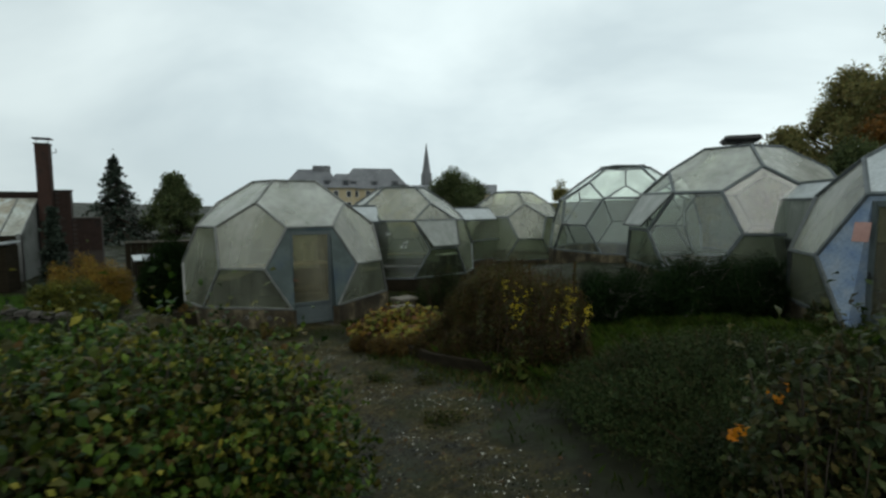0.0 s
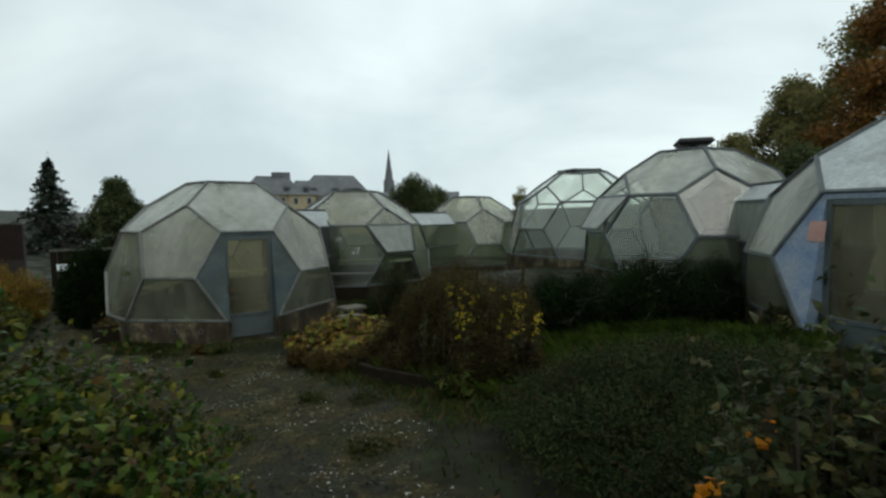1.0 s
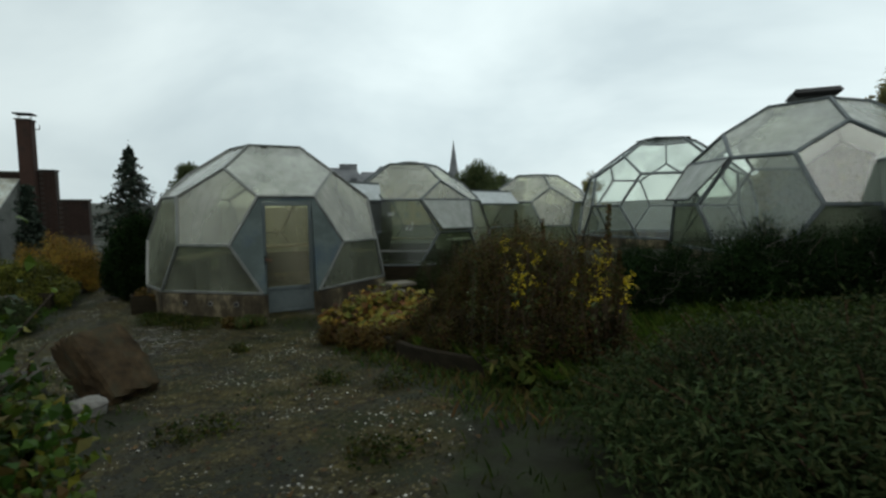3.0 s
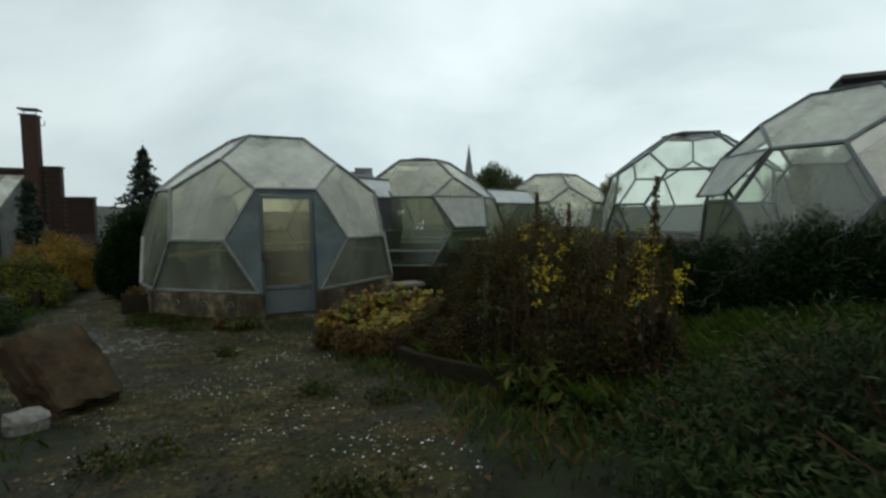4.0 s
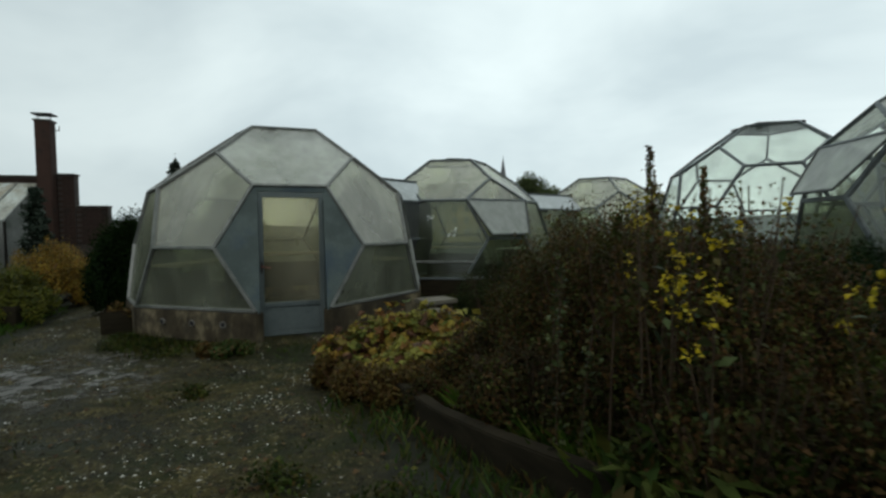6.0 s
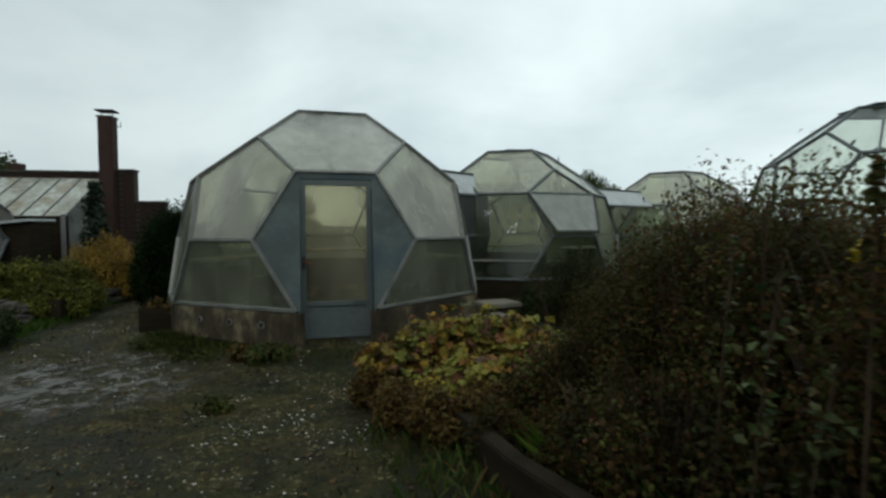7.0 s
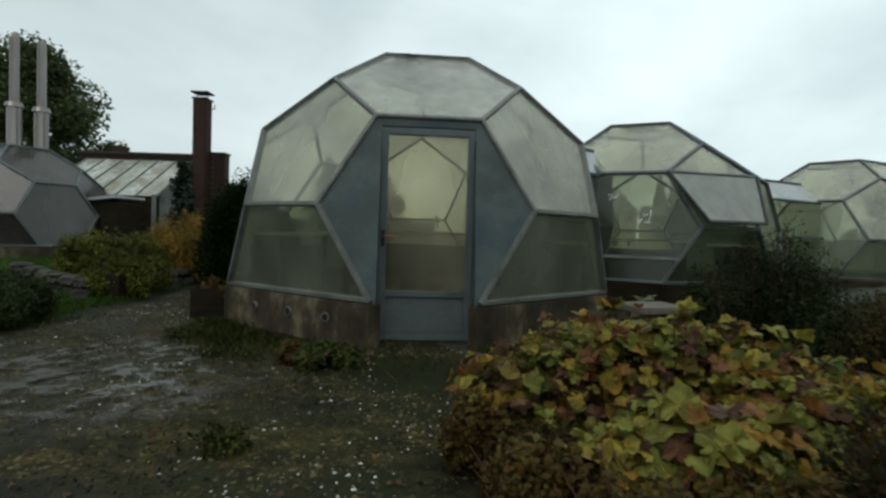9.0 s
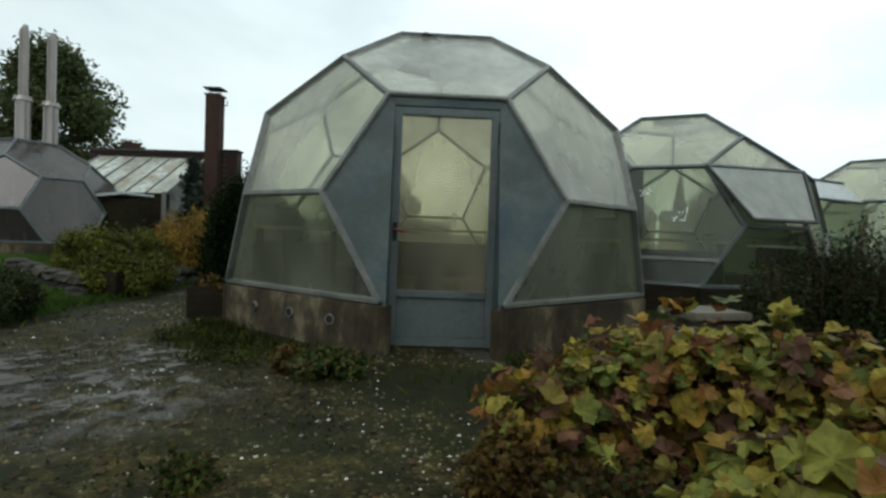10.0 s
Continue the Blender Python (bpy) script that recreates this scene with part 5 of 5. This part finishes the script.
bush("leafy_perennial", "green perennials in front of the far dome", 5.6, -9.6, 0.7, 0.5, 0.6, 5000, 0.045, L_ROSE, 160, 10, 30, long=2.2)

# columnar juniper before the chimney
spruce("narrow columnar juniper in front of the chimney", -5.72, 5.75, 2.45, 0.42, 170, 14, L_SPRUCE, 0.02)
# trees in the distance
spruce("tall dark spruce beyond the garden", -5.7, 27.5, 6.2, 2.9, 180, 15)
tree("round-crowned tree beyond the garden", -2.2, 27.0, 5.2, 2.0, L_TREE, 190, 16000, 0.13, 0.14, 0.0, 90)
tree("large dark tree behind the small dome", -14.6, 13.2, 7.4, 2.9, L_TREE, 200, 32000, 0.13, 0.22, 0.08, 80)
tree("large dark tree behind the small dome", -18.0, 11.5, 6.4, 3.0, L_TREE, 203, 26000, 0.13, 0.22, 0.08, 70)
tree("tree with turning leaves on the bank", 26.0, 4.6, 4.6, 2.4, L_TREE_AUT, 206, 20000, 0.12, 0.2, 0.0, 60)
tree("tree with turning leaves on the bank", 27.0, 1.8, 6.6, 2.8, L_TREE_AUT, 209, 30000, 0.12, 0.24, 0.0, 80)
tree("tall tree with turning leaves on the bank", 26.0, -1.4, 8.6, 3.0, L_TREE_AUT, 215, 34000, 0.12, 0.26, 0.0, 90)
tree("tall olive-green tree on the bank", 25.0, -4.6, 11.0, 3.2, L_TREE_AUT, 216, 34000, 0.12, 0.26, 0.0, 90)
tree("tall orange-tinged tree on the bank", 22.5, -6.3, 12.0, 2.6, L_TREE_ORANGE, 212, 22000, 0.12, 0.28, 0.1, 80)
tree("bushy green tree behind the domes", 25.0, 34.5, 7.6, 4.2, L_TREE, 218, 22000, 0.17, 0.2, 0.0, 70)
tree("bushy green tree behind the domes", 29.5, 37.0, 7.0, 3.6, L_TREE, 221, 10000, 0.17, 0.2, 0.0, 50)
for tx, ty, th_, sd in ((16.5, -2.9, 3.6, 230), (17.0, -5.2, 3.9, 233), (16.2, -8.0, 3.4, 236)):
    tree("dense green bush on the bank behind the large dome", tx, ty, th_, 1.7, L_TREE, sd, 11000, 0.1, 0.1, 0.0, 40, "shrub", "bank bushes")
tree("small bare-topped tree behind the clear dome", 31.0, 24.0, 6.0, 1.8, L_TREE_AUT, 224, 3500, 0.13, 0.12, 0.2, 40)


# ---- far buildings ----
def mansion(x, y, turn):
    z0 = ground_z(x, y)
    root = empty("mansion", pose(x, y, z0, 0, 0, turn), "large cream-walled building with grey slate hipped roofs", "building")
    for cx, w, d, hw, hr in ((-8.5, 13, 11, 9.4, 4.6), (6.0, 17, 11, 9.2, 5.2), (-1.5, 6, 12.5, 9.4, 3.6)):
        block("wall", (w, d, hw), (cx, 0, hw / 2), M_YELLOWWALL, root, None, 0.05)
        bm = bmesh.new()
        e = 0.5
        lo = [bm.verts.new(v) for v in ((cx - w / 2 - e, -d / 2 - e, hw), (cx + w / 2 + e, -d / 2 - e, hw), (cx + w / 2 + e, d / 2 + e, hw), (cx - w / 2 - e, d / 2 + e, hw))]
        k = w * 0.22
        hi = [bm.verts.new(v) for v in ((cx - w / 2 + k, -1.2, hw + hr), (cx + w / 2 - k, -1.2, hw + hr), (cx + w / 2 - k, 1.2, hw + hr), (cx - w / 2 + k, 1.2, hw + hr))]
        bm.faces.new(hi)
        bm.faces.new(lo[::-1])
        for i in range(4):
            bm.faces.new((lo[i], lo[(i + 1) % 4], hi[(i + 1) % 4], hi[i]))
        part("roof", bm, M_SLATE, root)
        m = max(2, int(w / 2.6))
        for i in range(m):
            wx = cx - w / 2 + (i + 0.5) * w / m
            for wz in (2.4, 5.2, 7.9):
                win = block("window", (1.15, 0.1, 1.6), (wx, -d / 2 - 0.03 - (0.6 if cx == -1.5 else 0) * 0, wz), M_WHITE, root)
                block("window_pane", (0.95, 0.05, 1.4), (wx, -d / 2 - 0.09, wz), M_DARKGLASS, win, None, 0)
        for i in range(max(1, m // 2)):
            wx = cx - w / 2 + (i + 0.7) * w / max(1, m // 2) * 0.9
            dm = block("dormer", (1.7, 2.4, 1.7), (wx, -d / 2 + 1.6, hw + 1.1), M_SLATE, root)
            block("dormer_window", (1.1, 0.08, 1.1), (wx, -d / 2 + 0.36, hw + 1.1), M_DARKGLASS, dm)
    block("roof_turret", (4.2, 3.5, 1.4), (-6.5, 0, 14.2), M_SLATE, root)
    return root


mansion(37.5, 108.0, -18)
church = empty("church_spire", pose(60.9, 110.5, ground_z(60.9, 110.5)), "slender dark church spire in the distance", "church")
block("tower", (2.2, 2.2, 14), (0, 0, 7), M_SLATE, church)
rod("spire", (0, 0, 14), (0, 0, 20.1 - ground_z(60.9, 110.5)), 1.25, M_SLATE, church, 8, 0.02)
block("nave", (14, 7, 9), (7, 2, 4.5), M_YELLOWWALL, church)
annex = empty("glass_roofed_building", pose(46, 70, ground_z(46, 70), 0, 0, -35), "long low building with a grey ridged roof", "building")
block("wall", (16, 7, 7.2), (0, 0, 3.6), M_YELLOWWALL, annex)
bm = bmesh.new()
v = [bm.verts.new(p) for p in ((-8.3, -3.9, 7.1), (8.3, -3.9, 7.1), (8.3, 3.9, 7.1), (-8.3, 3.9, 7.1), (-8.3, 0, 9.0), (8.3, 0, 9.0))]
for f in ((0, 1, 5, 4), (2, 3, 4, 5), (1, 2, 5), (3, 0, 4), (3, 2, 1, 0)):
    bm.faces.new([v[i] for i in f])
part("roof", bm, M_SLATE, annex)


# ---- ground cover ----
def scatter(n, x0, x1, y0, y1, test, seed):
    rng = np.random.default_rng(seed)
    p = np.stack([rng.uniform(x0, x1, n), rng.uniform(y0, y1, n)], 1)
    keep = test(p[:, 0], p[:, 1], rng)
    p = p[keep]
    return np.column_stack([p, height(p[:, 0], p[:, 1])]), rng


def blades(name, label, pts, rng, h, w, material):
    n = len(pts)
    an = rng.uniform(0, 2 * math.pi, n)
    s = np.stack([np.cos(an), np.sin(an), np.zeros(n)], 1) * w * rng.uniform(0.6, 1.3, (n, 1))
    hh = h * rng.uniform(0.4, 1.2, (n, 1))
    lean = np.column_stack([rng.normal(size=(n, 2)) * 0.45, np.zeros(n)]) * hh
    up = np.array([0, 0, 1.0]) * hh
    v = np.stack([pts - s, pts + s, pts + up * 0.6 + lean * 0.4 + s * 0.6, pts + up + lean], 1).reshape(-1, 3)
    i = np.arange(n)[:, None] * 4
    ob = mesh_object(name, v.tolist(), np.concatenate([i + np.array([0, 1, 2]), i + np.array([0, 2, 3])]).tolist(), material)
    return tagged(ob, label, "grass", kind="stuff")


def off_path(x, y, rng, cut=0.5):
    inside = np.hypot(x, y) < 2.35
    return (path_weight(x, y) < cut * rng.uniform(0.4, 1.2, len(x))) & ~inside & (np.hypot(x - 4.44, y - 2.92) > 2.3)


p, r = scatter(36000, 0.9, 5.2, -10.2, -6.2, lambda x, y, g: off_path(x, y, g), 301)
blades("lawn_grass", "rough green grass behind the bed", p, r, 0.24, 0.006, L_GRASS)
p, r = scatter(34000, -6.5, 6.0, -13.5, 1.5, lambda x, y, g: off_path(x, y, g) & (g.uniform(size=len(x)) < 0.55), 302)
blades("rough_grass", "short rough grass and weeds", p, r, 0.08, 0.006, L_GRASS)
p, r = scatter(26000, -9.0, -4.0, -3.4, 4.0, lambda x, y, g: off_path(x, y, g), 303)
blades("lawn_grass", "small patch of lawn before the grey dome", p, r, 0.09, 0.008, L_LAWN)
p, r = scatter(5200, -0.4, 1.3, -9.2, -5.2, lambda x, y, g: (x > np.interp(y, [-9, -7, -5.5], [0.3, 0.5, 0.15]) + g.normal(size=len(x)) * 0.16) & (x < 1.1), 307)
blades("edge_weeds", "green weeds along the edge of the raised bed", p, r, 0.1, 0.009, L_WEED)
p, r = scatter(9000, -2.6, 1.3, -3.5, -1.2, lambda x, y, g: (np.hypot(x, y) > 2.45) & (abs(x) > 0.5) & (np.hypot(x, y) < 2.6 + 0.5 * g.uniform(size=len(x)) ** 2 + 0.35 * np.sin(3 * x + 1)), 308)
blades("edge_weeds", "green weeds along the plinth of the first dome", p, r, 0.09, 0.01, L_PERENNIAL)
p, r = scatter(15000, -4.2, 0.9, -13, 2.0, lambda x, y, g: (path_weight(x, y) > 0.2) & (np.sin(x * 2.3 + 1) * np.sin(y * 1.9) + 0.5 * np.sin(x * 5 + y * 3.7) > 0.55), 304)
blades("path_weeds", "tufts of weed growing through the gravel", p, r, 0.03, 0.006, L_PERENNIAL)
p, r = scatter(900, -4.2, 0.9, -13, -2.4, lambda x, y, g: path_weight(x, y) > 0.3, 305)
tagged(leaf_mesh("fallen_leaves", p + np.array([0, 0, 0.012]), 0.035, L_FALLEN, None, 306, 0.85, 1.2), "scattered brown fallen leaves on the gravel", "leaves", kind="stuff")


def pebbles(name, label, pts, rng, lo, hi, material):
    n = len(pts)
    s = rng.uniform(lo, hi, (n, 1, 1)) * rng.uniform(0.6, 1.3, (n, 1, 3))
    s[:, :, 2] *= 0.6
    o = np.array([(1, 0, 0), (-1, 0, 0), (0, 1, 0), (0, -1, 0), (0, 0, 1), (0, 0, -0.5)], float)[None] * rng.uniform(0.75, 1.25, (n, 6, 1))
    an = rng.uniform(0, 6.28, n)
    c, d = np.cos(an)[:, None], np.sin(an)[:, None]
    o = np.stack([o[..., 0] * c - o[..., 1] * d, o[..., 0] * d + o[..., 1] * c, o[..., 2]], -1)
    v = (pts[:, None] + o * s).reshape(-1, 3)
    f = np.array([(0, 2, 4), (2, 1, 4), (1, 3, 4), (3, 0, 4)])
    i = (np.arange(n) * 6)[:, None, None]
    ob = mesh_object(name, v.tolist(), (i + f[None]).reshape(-1, 3).tolist(), material)
    return tagged(ob, label, "gravel", kind="stuff")


on_path = lambda x, y, g: path_weight(x, y) > g.uniform(0.3, 0.9, len(x))
clustered = lambda x, y, g: on_path(x, y, g) & (np.sin(x * 3.1 + 2 * np.sin(y * 1.3)) * np.sin(y * 2.7 + x) + 0.5 * np.sin(7 * x - 5 * y) + 0.45 > g.uniform(0, 1.3, len(x)))
p, r = scatter(26000, -4.4, 1.0, -13.2, 3.5, clustered, 310)
pebbles("pale_pebbles", "scattered pale pebbles in the gravel", p, r, 0.004, 0.0125, leafy("pale_pebble", [(0.06, 0.055, 0.042), (0.15, 0.14, 0.11), (0.62, 0.61, 0.56)], 0.5, 0.0))
p, r = scatter(60000, -4.4, 1.0, -13.2, 4.0, on_path, 311)
pebbles("gravel_stones", "grey-brown gravel stones", p, r, 0.007, 0.018, leafy("grey_gravel", [(0.012, 0.0108, 0.005), (0.042, 0.034, 0.0125), (0.108, 0.09, 0.041)], 0.5, 0.0, 3.2, (0.12, 0.14, 0.07), 0.15))
